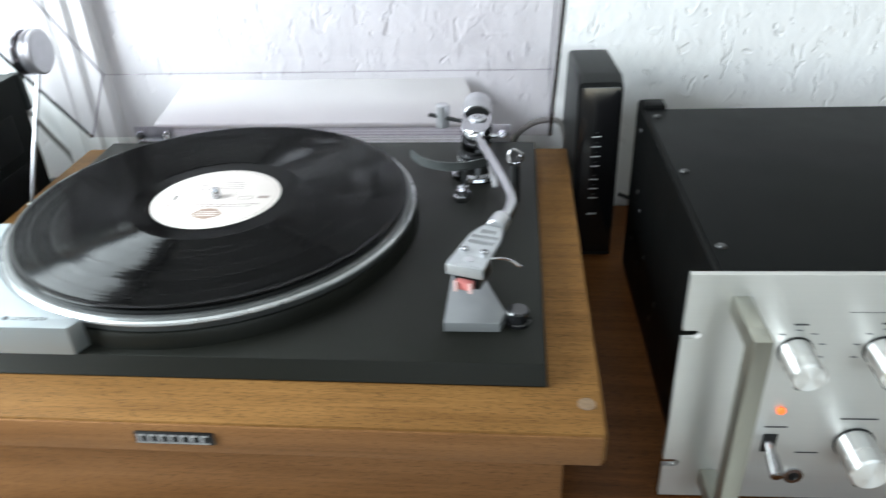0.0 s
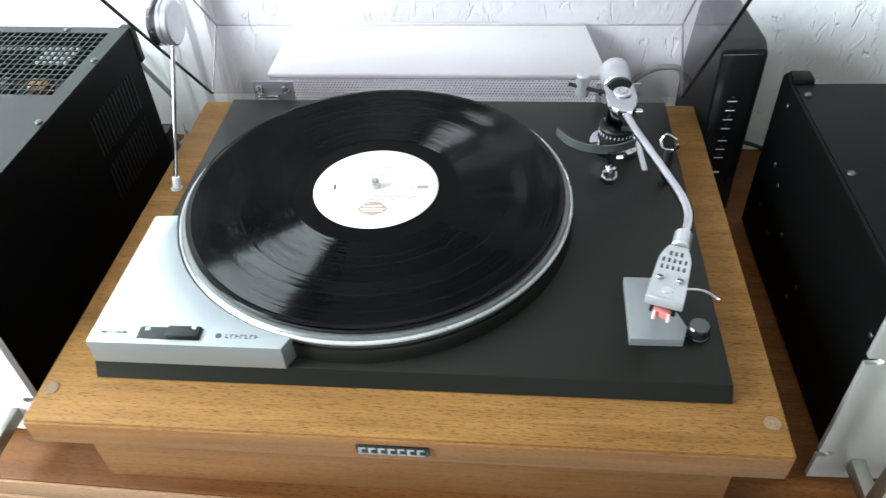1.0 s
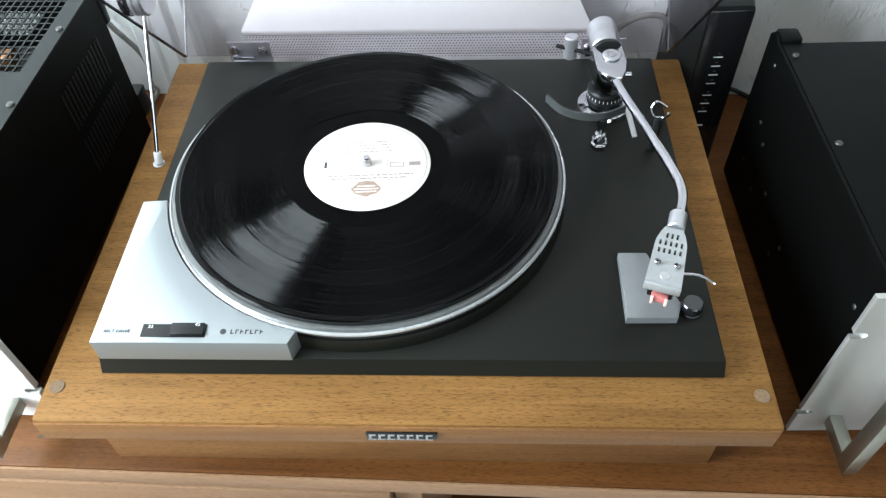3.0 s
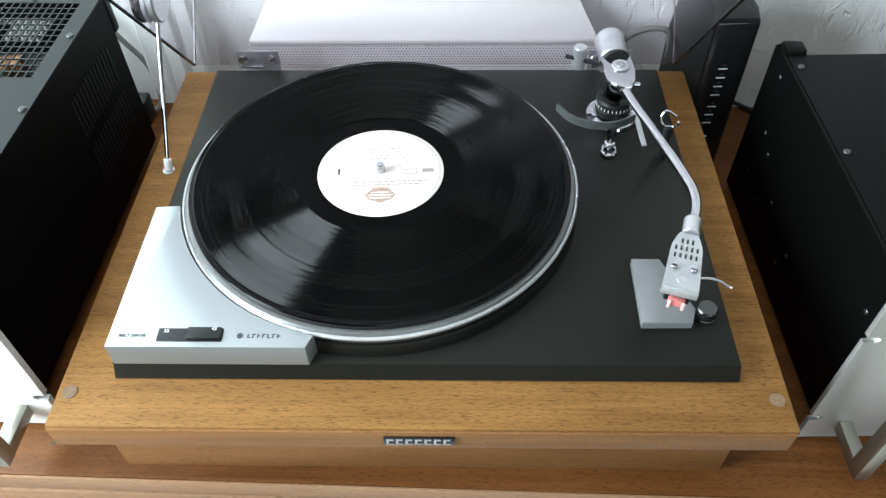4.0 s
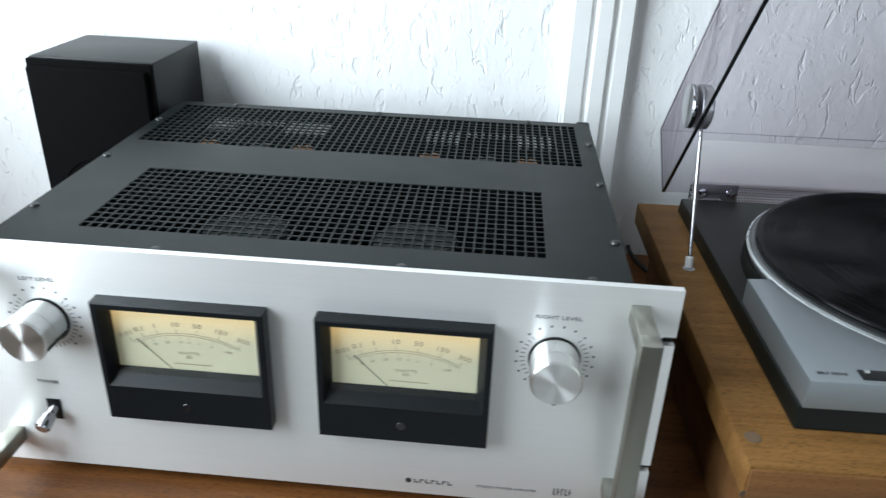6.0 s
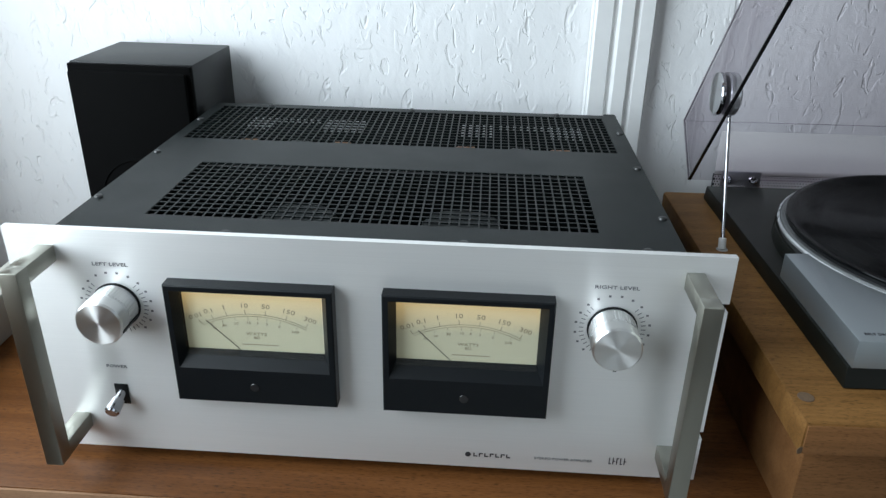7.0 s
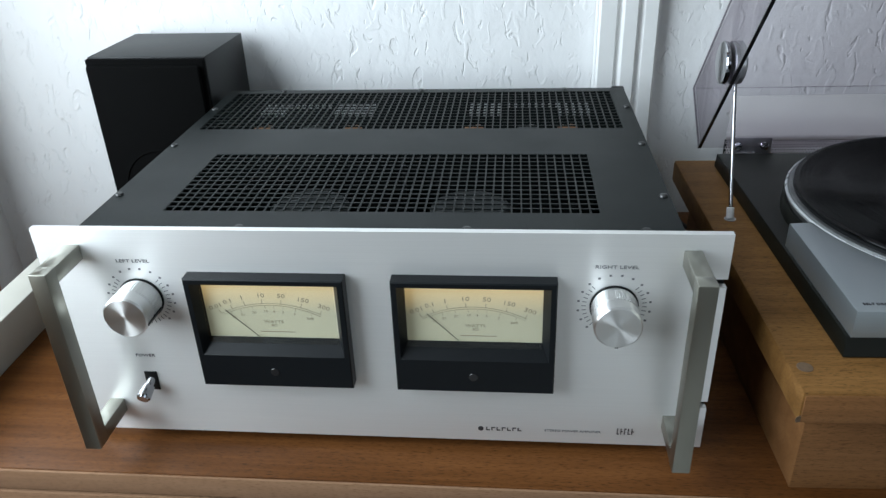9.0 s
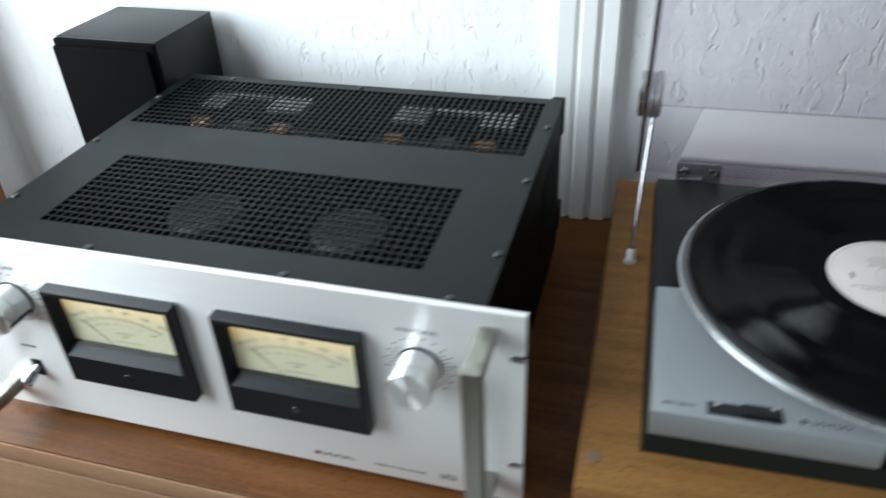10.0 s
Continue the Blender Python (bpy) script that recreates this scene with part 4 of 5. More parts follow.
def amp_body():
    meshes = (("front", -0.4470, -0.1272, 0.0930, 0.2075, 46, 14), ("rear", -0.4880, -0.0895, 0.2730, 0.3880, 57, 13))
    # lid sheet as strips round the two vents
    bm = bmesh.new()
    t = 0.0016
    ys = [AY0, 0.0930, 0.2075, 0.2730, 0.3880, AY1]
    for i, (y0, y1) in enumerate(zip(ys, ys[1:])):
        if i in (1, 3):
            v = meshes[0 if i == 1 else 1]
            box(bm, AX0, v[1], y0, y1, AZ1 - t, AZ1)
            box(bm, v[2], AX1, y0, y1, AZ1 - t, AZ1)
        else:
            box(bm, AX0, AX1, y0, y1, AZ1 - t, AZ1)
    bmesh.ops.remove_doubles(bm, verts=bm.verts, dist=1e-5)
    lid = part("top_cover", bm, M_SHEET, amp, "dark grey steel cover with two vent grids")
    for name, x0, x1, y0, y1, nx, ny in meshes:
        bm = bmesh.new()
        for i in range(nx + 1):
            x = x0 + (x1 - x0) * i / nx
            box(bm, x - 0.0006, x + 0.0006, y0, y1, AZ1 - 0.0015, AZ1 - 0.0002)
        for j in range(ny + 1):
            y = y0 + (y1 - y0) * j / ny
            box(bm, x0, x1, y - 0.0007, y + 0.0007, AZ1 - 0.0014, AZ1 - 0.0003)
        part("vent_grid", bm, M_SHEET, lid, "punched square vent grid")
    part("side_panel", box(bmesh.new(), AX0, AX0 + 0.0014, AY0, AY1, AZ0, AZ1 - t), M_SHEET_SHADED, amp)
    right = part("side_panel", box(bmesh.new(), AX1 - 0.0014, AX1, AY0, AY1, AZ0, AZ1 - t), M_SHEET_SHADED, amp)
    part("back_panel", box(bmesh.new(), AX0 + 0.0014, AX1 - 0.0014, AY1 - 0.0014, AY1, AZ0, AZ1 - t), M_SHEET, amp)
    for x0, x1, rows in ((-0.447, -0.426, 4), (-0.424, -0.376, 1), (-0.370, -0.330, 4), (-0.232, -0.200, 4), (-0.194, -0.170, 1), (-0.166, -0.145, 1), (-0.143, -0.112, 4)):
        bm = bmesh.new()
        for i in range(int((x1 - x0) / 0.0070) + 1):
            for j in range(rows):
                x, y = x0 + i * 0.0070, 0.3690 - j * 0.0088
                box(bm, x - 0.0013, x + 0.0013, y - 0.0026, y + 0.0026, AZ1 - 0.0100, AZ1 - 0.0060)
        part("pale_blocks", bm, M_PALE_STRIP, amp, "rows of small pale blocks under the vent")
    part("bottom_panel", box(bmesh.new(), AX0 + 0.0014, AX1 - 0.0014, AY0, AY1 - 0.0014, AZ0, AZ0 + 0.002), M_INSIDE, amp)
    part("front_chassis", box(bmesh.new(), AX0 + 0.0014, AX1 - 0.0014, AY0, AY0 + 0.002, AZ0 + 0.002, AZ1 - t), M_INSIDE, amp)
    for row in range(2):
        bm = bmesh.new()
        for i in range(14):
            y = 0.285 + i * 0.0066
            z0 = 0.150 - row * 0.052
            box(bm, AX1, AX1 + 0.0010, y, y + 0.0024, z0 - 0.040, z0, 0.0004, 1)
        part("louvre", bm, M_BLACK, right, "row of narrow vent slots")
    part("rear_bracket", box(bmesh.new(), AX1 - 0.012, AX1 + 0.0016, AY1 + 0.0002, AY1 + 0.020, 0.030, 0.060, 0.002), M_BLACK, amp)
    part("rear_bracket", box(bmesh.new(), AX1 - 0.012, AX1 + 0.0016, AY1 + 0.0002, AY1 + 0.010, 0.145, AZ1 - 0.0005, 0.002), M_SHEET, amp)
    screws = [(-0.4937, y) for y in (0.1208, 0.2285, 0.3332)] + [(-0.0795, y) for y in (0.1225, 0.2310, 0.3340)] + [(x, 0.3945) for x in (-0.438, -0.288, -0.136)] + [(-0.38, 0.066), (-0.22, 0.066), (-0.10, 0.066)]
    for x, y in screws:
        s = lathe(bmesh.new(), (x, y, AZ1), (0, 0, 1), [(0.0032, 0), (0.0032, 0.0007), (0.0027, 0.0015), (0.0012, 0.0020), (0.0, 0.0020)], 20)
        part("cover_screw", s, M_SCREW, amp)
    # what shows through the vents
    for x in (-0.365, -0.225):
        part("reservoir_capacitor", rod(bmesh.new(), (x, 0.192, AZ0 + 0.004), (0, 0, 1), 0.0345, 0.128, 0.003, 40), M_GREY, amp, "large grey reservoir capacitor")
    for x0, x1 in ((-0.470, -0.305), (-0.270, -0.105)):
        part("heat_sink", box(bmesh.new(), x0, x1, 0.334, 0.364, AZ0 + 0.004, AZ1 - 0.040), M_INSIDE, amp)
    for cx, mat in ((-0.442, M_COPPER), (-0.392, M_GREY), (-0.350, M_COPPER), (-0.228, M_COPPER), (-0.175, M_GREY), (-0.136, M_COPPER)):
        bm = lathe(bmesh.new(), (cx, 0.3235, AZ1 - 0.0240), (1, 0.2, 0), [(0.003, -0.010), (0.0085, -0.009), (0.0098, -0.004), (0.0085, 0.0), (0.0098, 0.004), (0.0085, 0.009), (0.003, 0.010)], 16)
        part("coil", bm, mat, amp, "copper wound coil" if mat is M_COPPER else "small grey component")
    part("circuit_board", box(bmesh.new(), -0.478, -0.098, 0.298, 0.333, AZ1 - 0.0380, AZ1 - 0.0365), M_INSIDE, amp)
    for x in (AX0 + 0.03, AX1 - 0.03):
        for y in (AY0 + 0.04, AY1 - 0.04):
            part("foot", rod(bmesh.new(), (x, y, 0), (0, 0, 1), 0.012, AZ0, 0.001, 24), M_BLACK, amp)


amp_body()

face = part("front_panel", prism(bmesh.new(), face_outline(-0.5263, -0.0463, 0.0092, 0.1892, (0.0495, 0.1528)), FACE_Y, FACE_Y + 0.0058, FRONT, 0.0006), M_FACE, amp, "satin aluminium front panel")
# black sheets that put the shade behind the rack slots into colour
for x0, x1 in ((-0.0600, -0.0470), (-0.5256, -0.5126)):
    for z in (0.0495, 0.1528):
        part("slot_shade", box(bmesh.new(), x0, x1, FACE_Y + 0.0060, FACE_Y + 0.0075, z - 0.0050, z + 0.0050), M_BLACK, amp, "black sheet standing in for the shade behind the rack slot")
rack_handle(amp, -0.0772, -0.0650, 0.0062, FACE_Y, 0.0268, 0.1780, 0.0122)
rack_handle(amp, -0.5044, -0.4922, 0.0080, FACE_Y, 0.0275, 0.1775, 0.0122)


def level_knob(x, z, pointer):
    knob(amp, x, FACE_Y, z, 0.0160, 0.0272, 44, pointer)
    bm = bmesh.new()
    for i in range(31):
        a = radians(-45 + i * 9)
        m = Matrix.Translation((x, FACE_Y - 0.0001, z)) @ Matrix.Rotation(-a + math.pi, 4, "Y") @ Matrix.Translation((0.0205, 0, 0))
        bmesh.ops.create_cube(bm, size=1, matrix=m @ Matrix.Diagonal((0.0030, 0.0003, 0.00045, 1)))
    part("scale_marks", bm, M_INK_PALE, amp)
    bm = bmesh.new()
    for i in range(0, 31, 2):
        a = radians(-45 + i * 9)
        m = Matrix.Translation((x + 0.0245 * -math.cos(a), FACE_Y - 0.0001, z + 0.0245 * math.sin(a)))
        bmesh.ops.create_cube(bm, size=1, matrix=m @ Matrix.Diagonal((0.0016, 0.0003, 0.0014, 1)))
    part("scale_numbers", bm, M_INK_PALE, amp)


level_knob(-0.1192, 0.1335, radians(-90))
level_knob(-0.4565, 0.1335, radians(-20))
ON_FACE = pose(0, 0, 0, 90, 0, 0)


def face_text(text, x, z, size, mat, y=FACE_Y - 0.0002, parent=amp, wide=1.0):
    return lettering("print", text, size, pose(x, y, z, 90, 0, 0) @ Matrix.Diagonal((wide, 1, 1, 1)), mat, parent)


face_text("RIGHT LEVEL", -0.1192, 0.1642, 0.0036, M_INK_PALE, wide=1.4)
face_text("LEFT LEVEL", -0.4565, 0.1642, 0.0036, M_INK_PALE, wide=1.4)
face_text("POWER", -0.4655, 0.0822, 0.0034, M_INK_PALE, wide=1.3)
face_text("STEREO POWER AMPLIFIER", -0.1420, 0.0208, 0.0028, M_INK_PALE, wide=1.25)
part("badge_print", rod(bmesh.new(), (-0.2115, FACE_Y, 0.0208), (0, -1, 0), 0.0021, 0.0003), M_INK, amp)
bm = bmesh.new()
for i in range(7):
    x = -0.2075 + i * 0.0040
    box(bm, x, x + 0.0009, FACE_Y - 0.0003, FACE_Y, 0.0192, 0.0224)
    box(bm, x + 0.0009, x + 0.0030, FACE_Y - 0.0003, FACE_Y, 0.0192 + 0.0024 * (i % 2), 0.0200 + 0.0024 * (i % 2))
part("badge_print", bm, M_INK, amp)
bm = bmesh.new()
for i in range(5):
    x = -0.1090 + i * 0.0027
    box(bm, x, x + 0.0007, FACE_Y - 0.0003, FACE_Y, 0.0192, 0.0250)
    box(bm, x + 0.0007, x + 0.0017, FACE_Y - 0.0003, FACE_Y, 0.0192 + 0.0025 * (i % 3), 0.0199 + 0.0025 * (i % 3))
part("model_print", bm, M_INK, amp)

# power switch
part("switch_plate", box(bmesh.new(), -0.4700, -0.4600, FACE_Y - 0.0008, FACE_Y, 0.0500, 0.0672, 0.0003), M_BLACK, amp)
sw = bmesh.new()
lathe(sw, (-0.4650, FACE_Y, 0.0595), (-0.10, -0.90, -0.34), [(0.0032, 0), (0.0032, 0.006), (0.0046, 0.0066), (0.0054, 0.0165), (0.0044, 0.0180), (0, 0.0180)], 24)
part("power_switch", sw, M_CHROME, amp, "chrome bat-handle power switch")


def meter(x0):
    """Needle meter in a raised black bezel; x0 is its left edge."""
    x1, z0, z1, yf = x0 + 0.1135, 0.0642, 0.1562, 0.0415
    wx0, wx1, wz0, wz1 = x0 + 0.0085, x1 - 0.0090, 0.1024, 0.1480
    mt = part("meter", bmesh.new(), M_BEZEL, amp, "black framed power meter")
    bm = bmesh.new()
    lx0, lx1, lz1 = wx0, wx1, wz0 - 0.0105
    ring = [[bm.verts.new((x, y, z)) for x, z in q] for q, y in (
        (((x0, z0), (x1, z0), (x1, z1), (x0, z1)), FACE_Y),
        (((x0, z0), (x1, z0), (x1, z1), (x0, z1)), yf + 0.0008),
        (((x0 + 0.0008, z0 + 0.0008), (x1 - 0.0008, z0 + 0.0008), (x1 - 0.0008, z1 - 0.0008), (x0 + 0.0008, z1 - 0.0008)), yf),
        (((x0 + 0.0042, lz1), (x1 - 0.0042, lz1), (x1 - 0.0042, z1 - 0.0042), (x0 + 0.0042, z1 - 0.0042)), yf),
        (((wx0, wz0), (wx1, wz0), (wx1, wz1), (wx0, wz1)), FACE_Y - 0.0012))]
    for p, q in zip(ring, ring[1:]):
        for k in range(4):
            bm.faces.new((p[k], p[(k + 1) % 4], q[(k + 1) % 4], q[k]))
    bmesh.ops.recalc_face_normals(bm, faces=bm.faces)
    mt.data = mesh_of("meter", bm, M_BEZEL)
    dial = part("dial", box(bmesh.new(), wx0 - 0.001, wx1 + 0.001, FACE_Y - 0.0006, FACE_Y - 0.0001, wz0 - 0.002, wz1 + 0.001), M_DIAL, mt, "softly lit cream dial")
    glass = part("glass", box(bmesh.new(), wx0, wx1, FACE_Y - 0.0052, FACE_Y - 0.0044, wz0 - 0.003, wz1 + 0.0025), M_GLASS, mt)
    glass.visible_shadow = False
    R = 0.0780
    cx, cz, yp = (wx0 + wx1) / 2, wz0 + 0.0272 - R, FACE_Y - 0.0007
    for dr in (0.0, 0.0016):
        bm = bmesh.new()
        for i in range(40):
            a = radians(-28 + 56 * i / 39)
            b = radians(-28 + 56 * (i + 1) / 39) if i < 39 else None
            if b is None:
                continue
            p, q = Vector((cx + (R + dr) * math.sin(a) * 0.99, yp, cz + (R + dr) * math.cos(a))), Vector((cx + (R + dr) * math.sin(b) * 0.99, yp, cz + (R + dr) * math.cos(b)))
            d = q - p
            m = Matrix.Translation((p + q) / 2) @ d.to_track_quat("X", "Y").to_matrix().to_4x4()
            bmesh.ops.create_cube(bm, size=1, matrix=m @ Matrix.Diagonal((d.length * 1.02, 0.0002, 0.00035, 1)))
        part("scale_arc", bm, M_DIAL_INK, mt)
    for text, deg in (("0.01", -28), ("0.1", -21), ("1", -13.5), ("10", -4), ("50", 6), ("150", 16.5), ("300", 27)):
        a = radians(deg)
        rr = R + 0.0082
        lettering("scale_number", text, 0.0049, pose(cx + rr * math.sin(a) * 1.0, yp, cz + rr * math.cos(a), 90, 0, 0) @ pose(0, 0, 0, 0, 0, -deg * 0.7) @ Matrix.Diagonal((1.25, 1, 1, 1)), M_DIAL_INK, mt)
        m = Matrix.Translation((cx + (R + 0.0032) * math.sin(a) * 0.99, yp, cz + (R + 0.0032) * math.cos(a))) @ Matrix.Rotation(a, 4, "Y")
        part("scale_tick", bmesh_cube(m @ Matrix.Diagonal((0.0004, 0.0002, 0.0036, 1))), M_DIAL_INK, mt)
    for text, deg in (("40", -23), ("30", -17), ("20", -10), ("10", -3), ("6", 2), ("3", 7), ("0", 14), ("3dB", 23)):
        a = radians(deg)
        rr = R - 0.0052
        lettering("scale_number", text, 0.0028, pose(cx + rr * math.sin(a) * 0.99, yp, cz + rr * math.cos(a), 90, 0, 0) @ Matrix.Diagonal((1.2, 1, 1, 1)), M_DIAL_INK, mt)
        m = Matrix.Translation((cx + (R - 0.0016) * math.sin(a) * 0.99, yp, cz + (R - 0.0016) * math.cos(a))) @ Matrix.Rotation(a, 4, "Y")
        part("scale_tick", bmesh_cube(m @ Matrix.Diagonal((0.0003, 0.0002, 0.0022, 1))), M_DIAL_INK, mt)
    face_text("WATTS", cx + 0.001, wz0 + 0.0130, 0.0033, M_DIAL_INK, yp, mt, 1.3)
    face_text("8\u03a9", cx + 0.001, wz0 + 0.0100, 0.0030, M_DIAL_INK, yp, mt, 1.2)
    part("small_print", box(bmesh.new(), cx - 0.010, cx + 0.016, yp - 0.0001, yp, wz0 + 0.0042, wz0 + 0.0049), M_DIAL_INK, mt)
    # needle resting at the low end
    p, q = Vector((wx0 + 0.039, yp - 0.0016, wz0 - 0.001)), Vector((wx0 + 0.0150, yp - 0.0016, wz0 + 0.0235))
    part("needle", tube(bmesh.new(), [p, q], 0.00025, 6), M_INK, mt, "thin dark needle at rest")
    part("zero_screw", rod(bmesh.new(), (cx - 0.0005, yf + 0.0002, 0.0780), (0, -1, 0), 0.0034, 0.0009, 0.0003, 24), M_GLOSS, mt)
    return mt


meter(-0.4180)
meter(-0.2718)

# ---- preamplifier ----
pre = thing("preamplifier", pose(0.5390, 0.0520, TOP - 0.0025, 0, 0, 1.2), "silver-faced stereo preamplifier in a black case", "amplifier")


def preamplifier():
    w, d, h = 0.480, 0.300, 0.1735
    bm = bmesh.new()
    box(bm, 0.020, w - 0.020, 0.004, 0.272, h - 0.0016, h, 0.0004)
    lid = part("top_cover", bm, M_SHEET_SHADED, pre, "dark grey steel top cover")
    for x0, x1 in ((0.0165, 0.0195), (w - 0.0195, w - 0.0165)):
        side = part("side_panel", prism(bmesh.new(), [(0.004, 0.008), (0.290, 0.008), (0.290, h - 0.002), (0.282, h + 0.005), (0.272, h - 0.0002), (0.004, h - 0.0002)], x0, x1, Matrix(((0, 0, 1, 0), (1, 0, 0, 0), (0, 1, 0, 0), (0, 0, 0, 1))), 0.0004), M_SHEET_SHADED, pre)
    part("back_panel", box(bmesh.new(), 0.0195, w - 0.0195, 0.258, 0.262, 0.008, h - 0.002), M_BLACK, pre)
    part("rear_post", box(bmesh.new(), 0.0195, 0.0380, 0.2725, 0.2900, 0.010, h + 0.0035, 0.0025), M_SHEET_SHADED, pre)
    part("bottom_panel", box(bmesh.new(), 0.0195, w - 0.0195, 0.004, 0.258, 0.006, 0.008), M_BLACK, pre)
    part("front_panel", prism(bmesh.new(), face_outline(0.0, w, 0.004, 0.1795, (0.0340, 0.1380)), -0.0006, 0.0038, FRONT, 0.0006), M_FACE_SHADED, pre, "satin aluminium front panel")
    rack_handle(pre, 0.0240, 0.0345, -0.0430, -0.0006, 0.0165, 0.1660, 0.0125)
    rack_handle(pre, w - 0.0345, w - 0.0240, -0.0430, -0.0006, 0.0165, 0.1660, 0.0125)
    for x, y in ((0.0265, 0.254), (0.0265, 0.1455), (0.0265, 0.040), (0.24, 0.256), (0.4535, 0.254), (0.4535, 0.1455), (0.09, 0.008), (0.24, 0.008)):
        part("cover_screw", lathe(bmesh.new(), (x, y, h), (0, 0, 1), [(0.0030, 0), (0.0030, 0.0007), (0.0025, 0.0014), (0.0, 0.0018)], 20), M_SCREW, pre)
    for y, z in ((0.262, 0.158), (0.250, 0.105), (0.232, 0.095), (0.255, 0.055), (0.195, 0.070), (0.222, 0.048), (0.150, 0.040), (0.140, 0.060), (0.030, 0.128), (0.018, 0.060)):
        part("case_screw", rod(bmesh.new(), (0.0165, y, z), (-1, 0, 0), 0.0023, 0.0012, 0.0006, 16), M_SCREW, pre)
    yf = -0.0006
    for x, z in ((0.0655, 0.1270), (0.1135, 0.1280), (0.1640, 0.1285), (0.2300, 0.1285)):
        knob(pre, x, yf, z, 0.0098, 0.0250, 0, radians(-120), "polished aluminium knob")
        bm = bmesh.new()
        for i in range(7):
            a = radians(-20 + i * 36)
            m = Matrix.Translation((x - 0.0150 * math.cos(a), yf - 0.0001, z + 0.0150 * math.sin(a)))
            bmesh.ops.create_cube(bm, size=1, matrix=m @ Matrix.Diagonal((0.0036, 0.0003, 0.0008, 1)))
        part("scale_marks", bm, M_INK_PALE, pre)
        part("print_bar", box(bmesh.new(), x - 0.004, x + 0.004, yf - 0.0003, yf, z + 0.0185, z + 0.0195), M_INK, pre)
    for x, z in ((0.1150, 0.0545), (0.1800, 0.0545), (0.3300, 0.1000)):
        knob(pre, x, yf, z, 0.0120 if x < 0.3 else 0.026, 0.0270, 0, radians(-120), "polished aluminium knob")
        part("print_bar", box(bmesh.new(), x - 0.012, x + 0.010, yf - 0.0003, yf, z + 0.0195, z + 0.0205), M_INK, pre)
    for x, z in ((0.0635, 0.0510),):
        part("switch_plate", box(bmesh.new(), x - 0.0045, x + 0.0045, yf - 0.0008, yf, z - 0.0050, z + 0.0100, 0.0003), M_BLACK, pre)
        part("toggle_switch", lathe(bmesh.new(), (x, yf, z + 0.002), (0, -0.93, -0.30), [(0.0030, 0), (0.0030, 0.008), (0.0038, 0.0085), (0.0042, 0.022), (0.0034, 0.0232), (0, 0.0232)], 20), M_CHROME, pre, "chrome bat-handle switch")
    lampring = part("pilot_lamp", rod(bmesh.new(), (0.0660, yf, 0.0810), (0, -1, 0), 0.0028, 0.0020, 0.0006, 20), M_ORANGE, pre, "small glowing orange pilot lamp")
    part("phones_socket", lathe(bmesh.new(), (0.0835, yf, 0.0250), (0, -1, 0), [(0.0062, 0), (0.0062, 0.0014), (0.0036, 0.0016), (0.0034, 0.0002), (0, 0.0002)], 28), M_CHROME, pre, "chrome headphone socket")
    part("socket_hole", rod(bmesh.new(), (0.0835, yf - 0.0004, 0.0250), (0, -1, 0), 0.0032, 0.0005, 0, 20), M_BLACK, pre)
    for x, z in ((0.0655, 0.0665), (0.0880, 0.0450), (0.150, 0.1500)):
        part("print_bar", box(bmesh.new(), x - 0.0070, x + 0.0070, yf - 0.0003, yf, z, z + 0.0009), M_INK, pre)
    part("print_line", box(bmesh.new(), 0.0900, 0.2500, yf - 0.0003, yf, 0.1545, 0.1549), M_INK_PALE, pre)
    for x in (0.045, w - 0.045):
        for y in (0.04, 0.22):
            part("foot", rod(bmesh.new(), (x, y, 0.0025), (0, 0, 1), 0.010, 0.0035, 0.001, 24), M_BLACK, pre)


preamplifier()

# ---- small loudspeaker ----
spk = thing("loudspeaker", pose(-0.5670, 0.3785, TOP, 0, 0, -2.6), "small black bookshelf loudspeaker with a cloth grille", "loudspeaker")
part("cabinet", box(bmesh.new(), -0.0650, 0.0655, 0.006, 0.118, 0.0, 0.2300, 0.0012), M_SPEAKER, spk)
part("baffle_edge", box(bmesh.new(), -0.0647, 0.0652, 0.000, 0.0058, 0.0005, 0.2288, 0.0010), M_CLOTH, spk)
part("grille", box(bmesh.new(), -0.0625, 0.0618, -0.0075, -0.0002, 0.006, 0.2230, 0.0030), M_CLOTH, spk, "black cloth grille")
part("woofer_ring", lathe(bmesh.new(), (0.0, -0.0075, 0.085), (0, -1, 0), [(0.047, 0), (0.047, 0.0008), (0.045, 0.0012), (0.044, 0)], 48), M_CLOTH, spk)

# ---- router ----
router = thing("router", pose(0.5190, 0.3640, TOP, 0, 0, 2.5), "upright gloss black router with a row of white icons", "router")


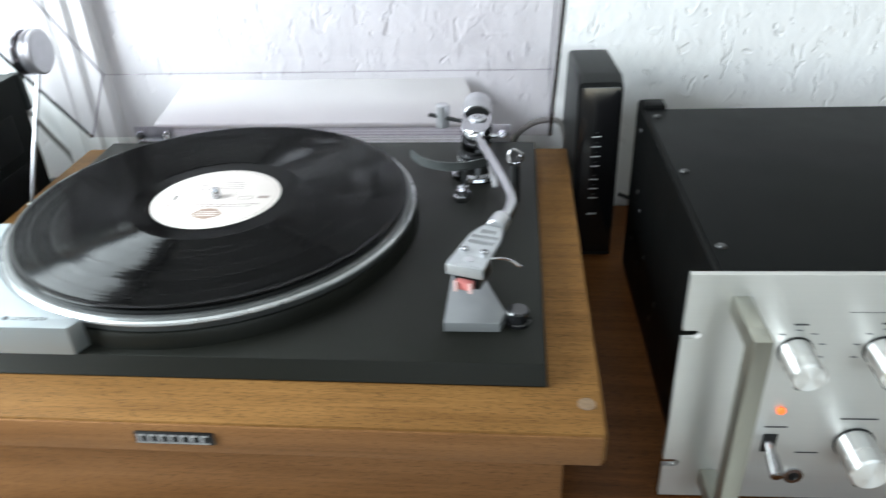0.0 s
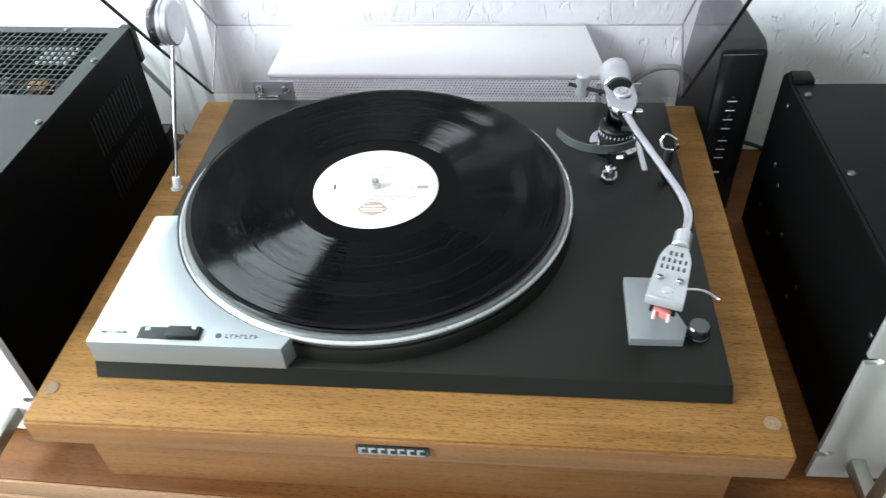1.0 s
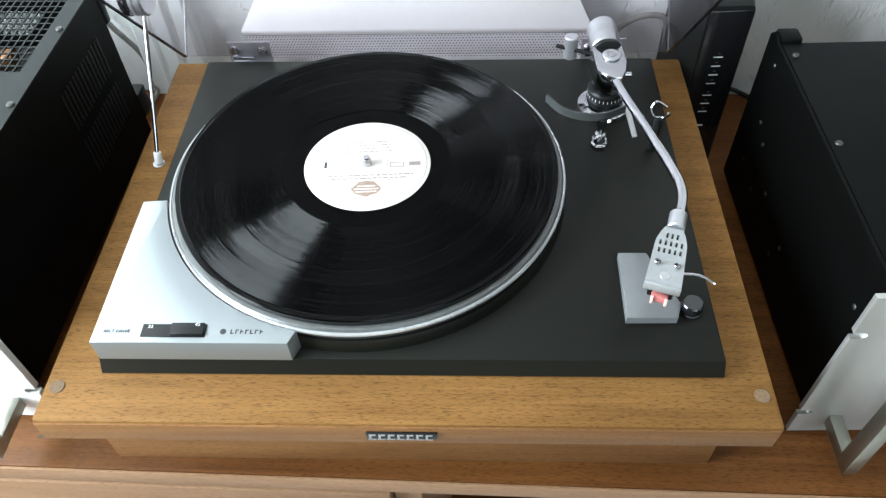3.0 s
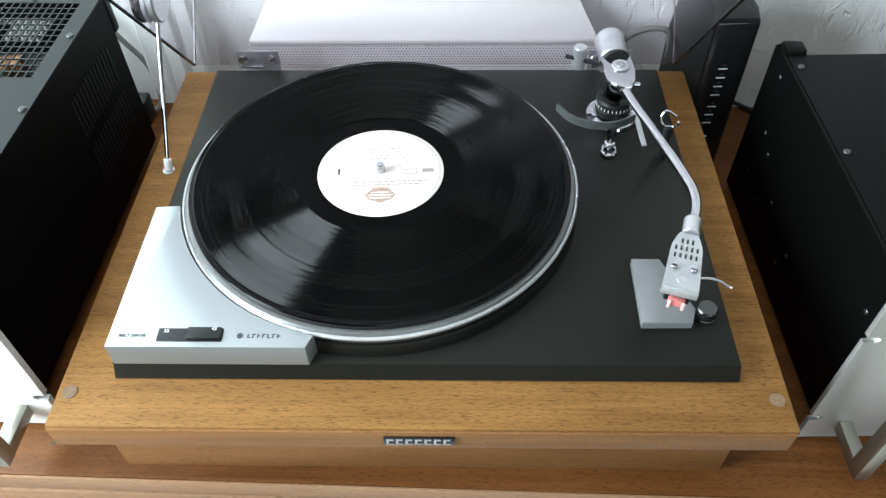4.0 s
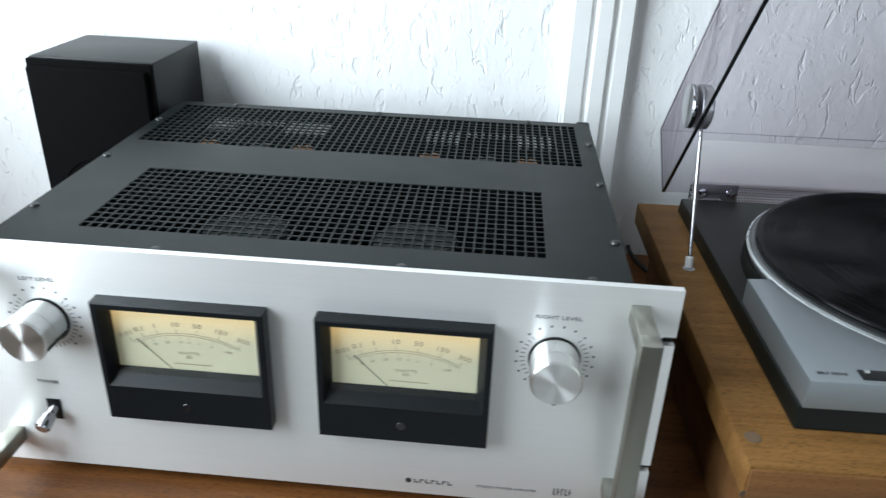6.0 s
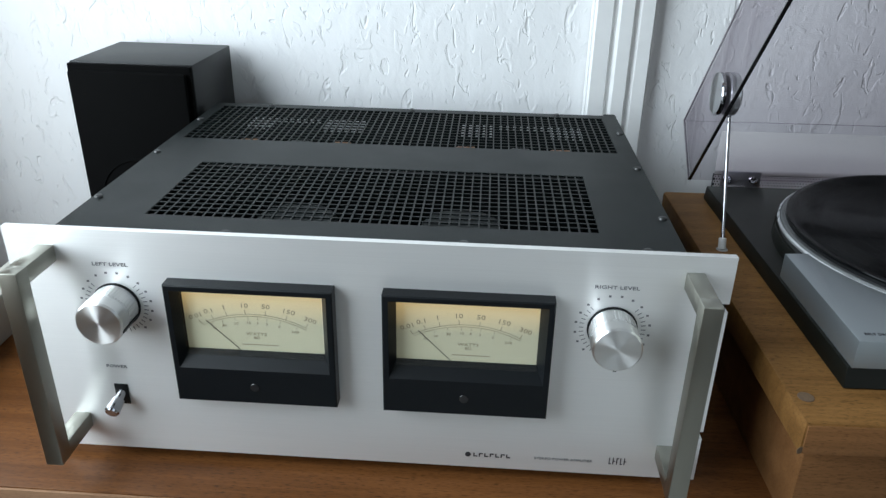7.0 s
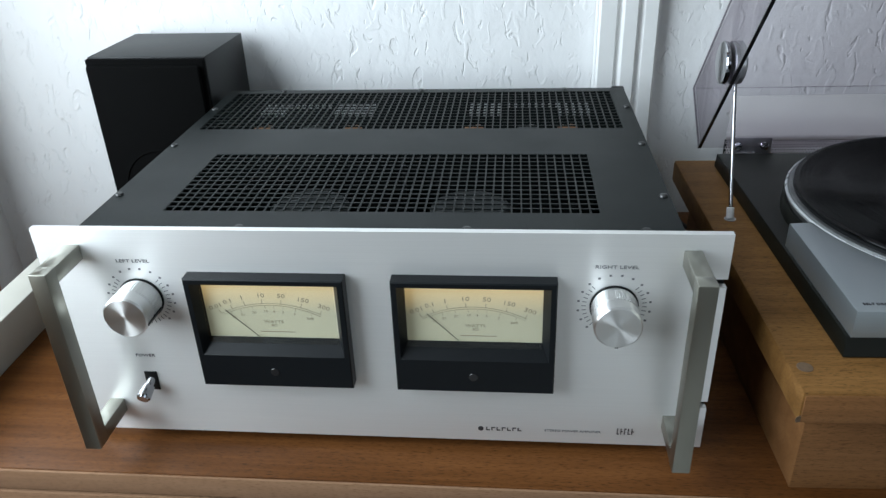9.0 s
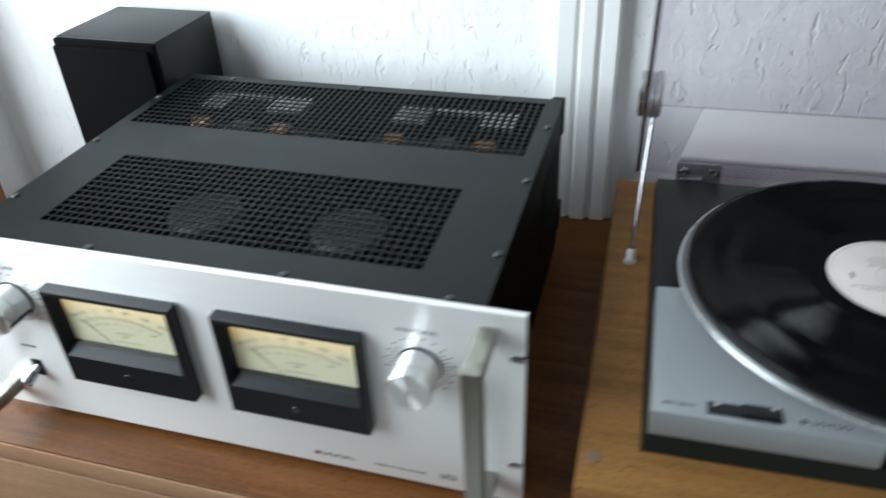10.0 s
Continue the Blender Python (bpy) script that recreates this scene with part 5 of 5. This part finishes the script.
def wifi_router():
    bm = bmesh.new()
    # side view: straight front, sloping shoulder at the back
    side = [(0.0, 0.0), (0.112, 0.0), (0.114, 0.120), (0.096, 0.184), (0.010, 0.188), (0.0, 0.182)]
    prism(bm, side, -0.0205, 0.0205, Matrix(((0, 0, 1, 0), (1, 0, 0, 0), (0, 1, 0, 0), (0, 0, 0, 1))), 0.0)
    bmesh.ops.bevel(bm, geom=[e for e in bm.edges if abs(e.verts[0].co.x - e.verts[1].co.x) < 1e-5 and e.verts[0].co.z + e.verts[1].co.z > 0.2], offset=0.006, segments=4, affect="EDGES", profile=0.6)
    part("case", bm, M_SPEAKER, router, "matt black router case")
    fr = part("front_plate", box(bmesh.new(), -0.0188, 0.0188, -0.0016, 0.0004, 0.004, 0.1780, 0.0007), M_GLOSS, router, "gloss black front plate")
    for i, z in enumerate((0.1295, 0.1195, 0.1095, 0.0995, 0.0855, 0.0755, 0.0655, 0.0475)):
        part("icon_bar", box(bmesh.new(), -0.0055 if i < 7 else -0.0060, 0.0030, -0.0019, -0.0016, z, z + (0.0009 if i < 7 else 0.0016)), M_WHITE_INK, fr)
        if i < 7:
            part("icon", box(bmesh.new(), -0.0022, 0.0003, -0.0019, -0.0016, z + 0.0040, z + 0.0052), M_GREY, fr)


wifi_router()

# ---- white unit with a perforated front behind the turntable ----
dock = thing("white_unit", pose(0, 0, TOP), "white unit with a perforated metal front below a sloping top", "appliance")


def white_unit():
    x0, x1, y0, y1 = 0.0555, 0.4110, 0.4260, 0.4850
    m = Matrix(((0, 0, 1, 0), (1, 0, 0, 0), (0, 1, 0, 0), (0, 0, 0, 1)))
    bm = prism(bmesh.new(), [(y0 - 0.001, 0.1152), (y1, 0.1152), (y1, 0.1490), (y0 - 0.001, 0.1205)], x0, x1, m)
    for v in bm.verts:
        if v.co.y > y1 - 0.01:
            v.co.x += 0.020 if v.co.x < 0.2 else -0.024
    bmesh.ops.bevel(bm, geom=list(bm.edges), offset=0.0016, segments=2, affect="EDGES", profile=0.5)
    part("top", bm, M_UNIT, dock, "smooth white sloping top")
    part("body", box(bmesh.new(), x0 + 0.022, x1 - 0.026, y0 + 0.006, y1, 0.0, 0.1150), M_UNIT, dock)
    # perforated sheet with real holes, in offset rows
    bm = bmesh.new()
    nx, pitch, rows = 112, 0.00326, 10
    dz = 0.0031
    for j in range(rows):
        for i in range(nx):
            cx = x0 + 0.0005 + (i + 0.5 + 0.5 * (j % 2)) * pitch
            if cx + pitch / 2 > x1:
                continue
            cz = 0.1148 - (j + 0.5) * dz
            outer = [(-0.5, -0.5), (0.5, -0.5), (0.5, 0.5), (-0.5, 0.5)]
            ov = [bm.verts.new((cx + a * pitch, y0, cz + b * dz)) for a, b in outer]
            iv = [bm.verts.new((cx + 0.00075 * math.cos(radians(225 + 45 * k)), y0, cz + 0.00075 * math.sin(radians(225 + 45 * k)))) for k in range(8)]
            for k in range(4):
                a, b = ov[k], ov[(k + 1) % 4]
                p, q, r_ = iv[2 * k], iv[2 * k + 1], iv[(2 * k + 2) % 8]
                bm.faces.new((a, b, r_, q, p))
    sheet = part("perforated_front", bm, material("pale_grey_metal", (0.80, 0.79, 0.81), 0.5, 0.0, 0.06, (90, 90, 90)), dock, "pale grey perforated metal front")
    part("hole_backing", box(bmesh.new(), x0 + 0.001, x1 - 0.001, y0 + 0.003, y0 + 0.0058, 0.01, 0.1149), M_GREY, dock)
    part("lower_front", box(bmesh.new(), x0, x1, y0, y0 + 0.0028, 0.0, 0.1148 - rows * dz), material("pale_grey_metal_plain", (0.80, 0.79, 0.81), 0.5, 0.0, 0.06, (90, 90, 90)), dock)


white_unit()

# ---- cables ----


def cable(points, r, mat, label):
    return tagged(new("cable", mesh_of("cable", tube(bmesh.new(), curve_points(points, 8), r, 10), mat)), label, "cable")


cable([(-0.140, 0.490, TOP + 0.135), (-0.108, 0.491, TOP + 0.080), (-0.088, 0.490, TOP + 0.045), (-0.082, 0.480, TOP + 0.006), (-0.086, 0.455, TOP + 0.0035), (-0.090, 0.425, TOP + 0.0032)], 0.0030, M_CABLE, "grey cable hanging along the plaster wall")
cable([(0.434, 0.470, TOP + 0.040), (0.440, 0.470, TOP + 0.080), (0.455, 0.470, TOP + 0.098), (0.475, 0.470, TOP + 0.105), (0.492, 0.468, TOP + 0.100), (0.498, 0.467, TOP + 0.06), (0.502, 0.466, TOP + 0.004)], 0.0032, M_CABLE, "thick grey cable looping behind the router")
cable([(0.56, 0.478, TOP + 0.012), (0.575, 0.476, TOP + 0.007), (0.592, 0.472, TOP + 0.004), (0.612, 0.45, TOP + 0.0028), (0.63, 0.40, TOP + 0.0026)], 0.0024, M_BLACK, "thin black cable on the sideboard")
cable([(0.012, 0.486, TOP + 0.010), (0.014, 0.475, TOP + 0.006), (0.020, 0.455, TOP + 0.004), (0.030, 0.43, TOP + 0.0035)], 0.0026, M_BLACK, "short black cable on the sideboard")
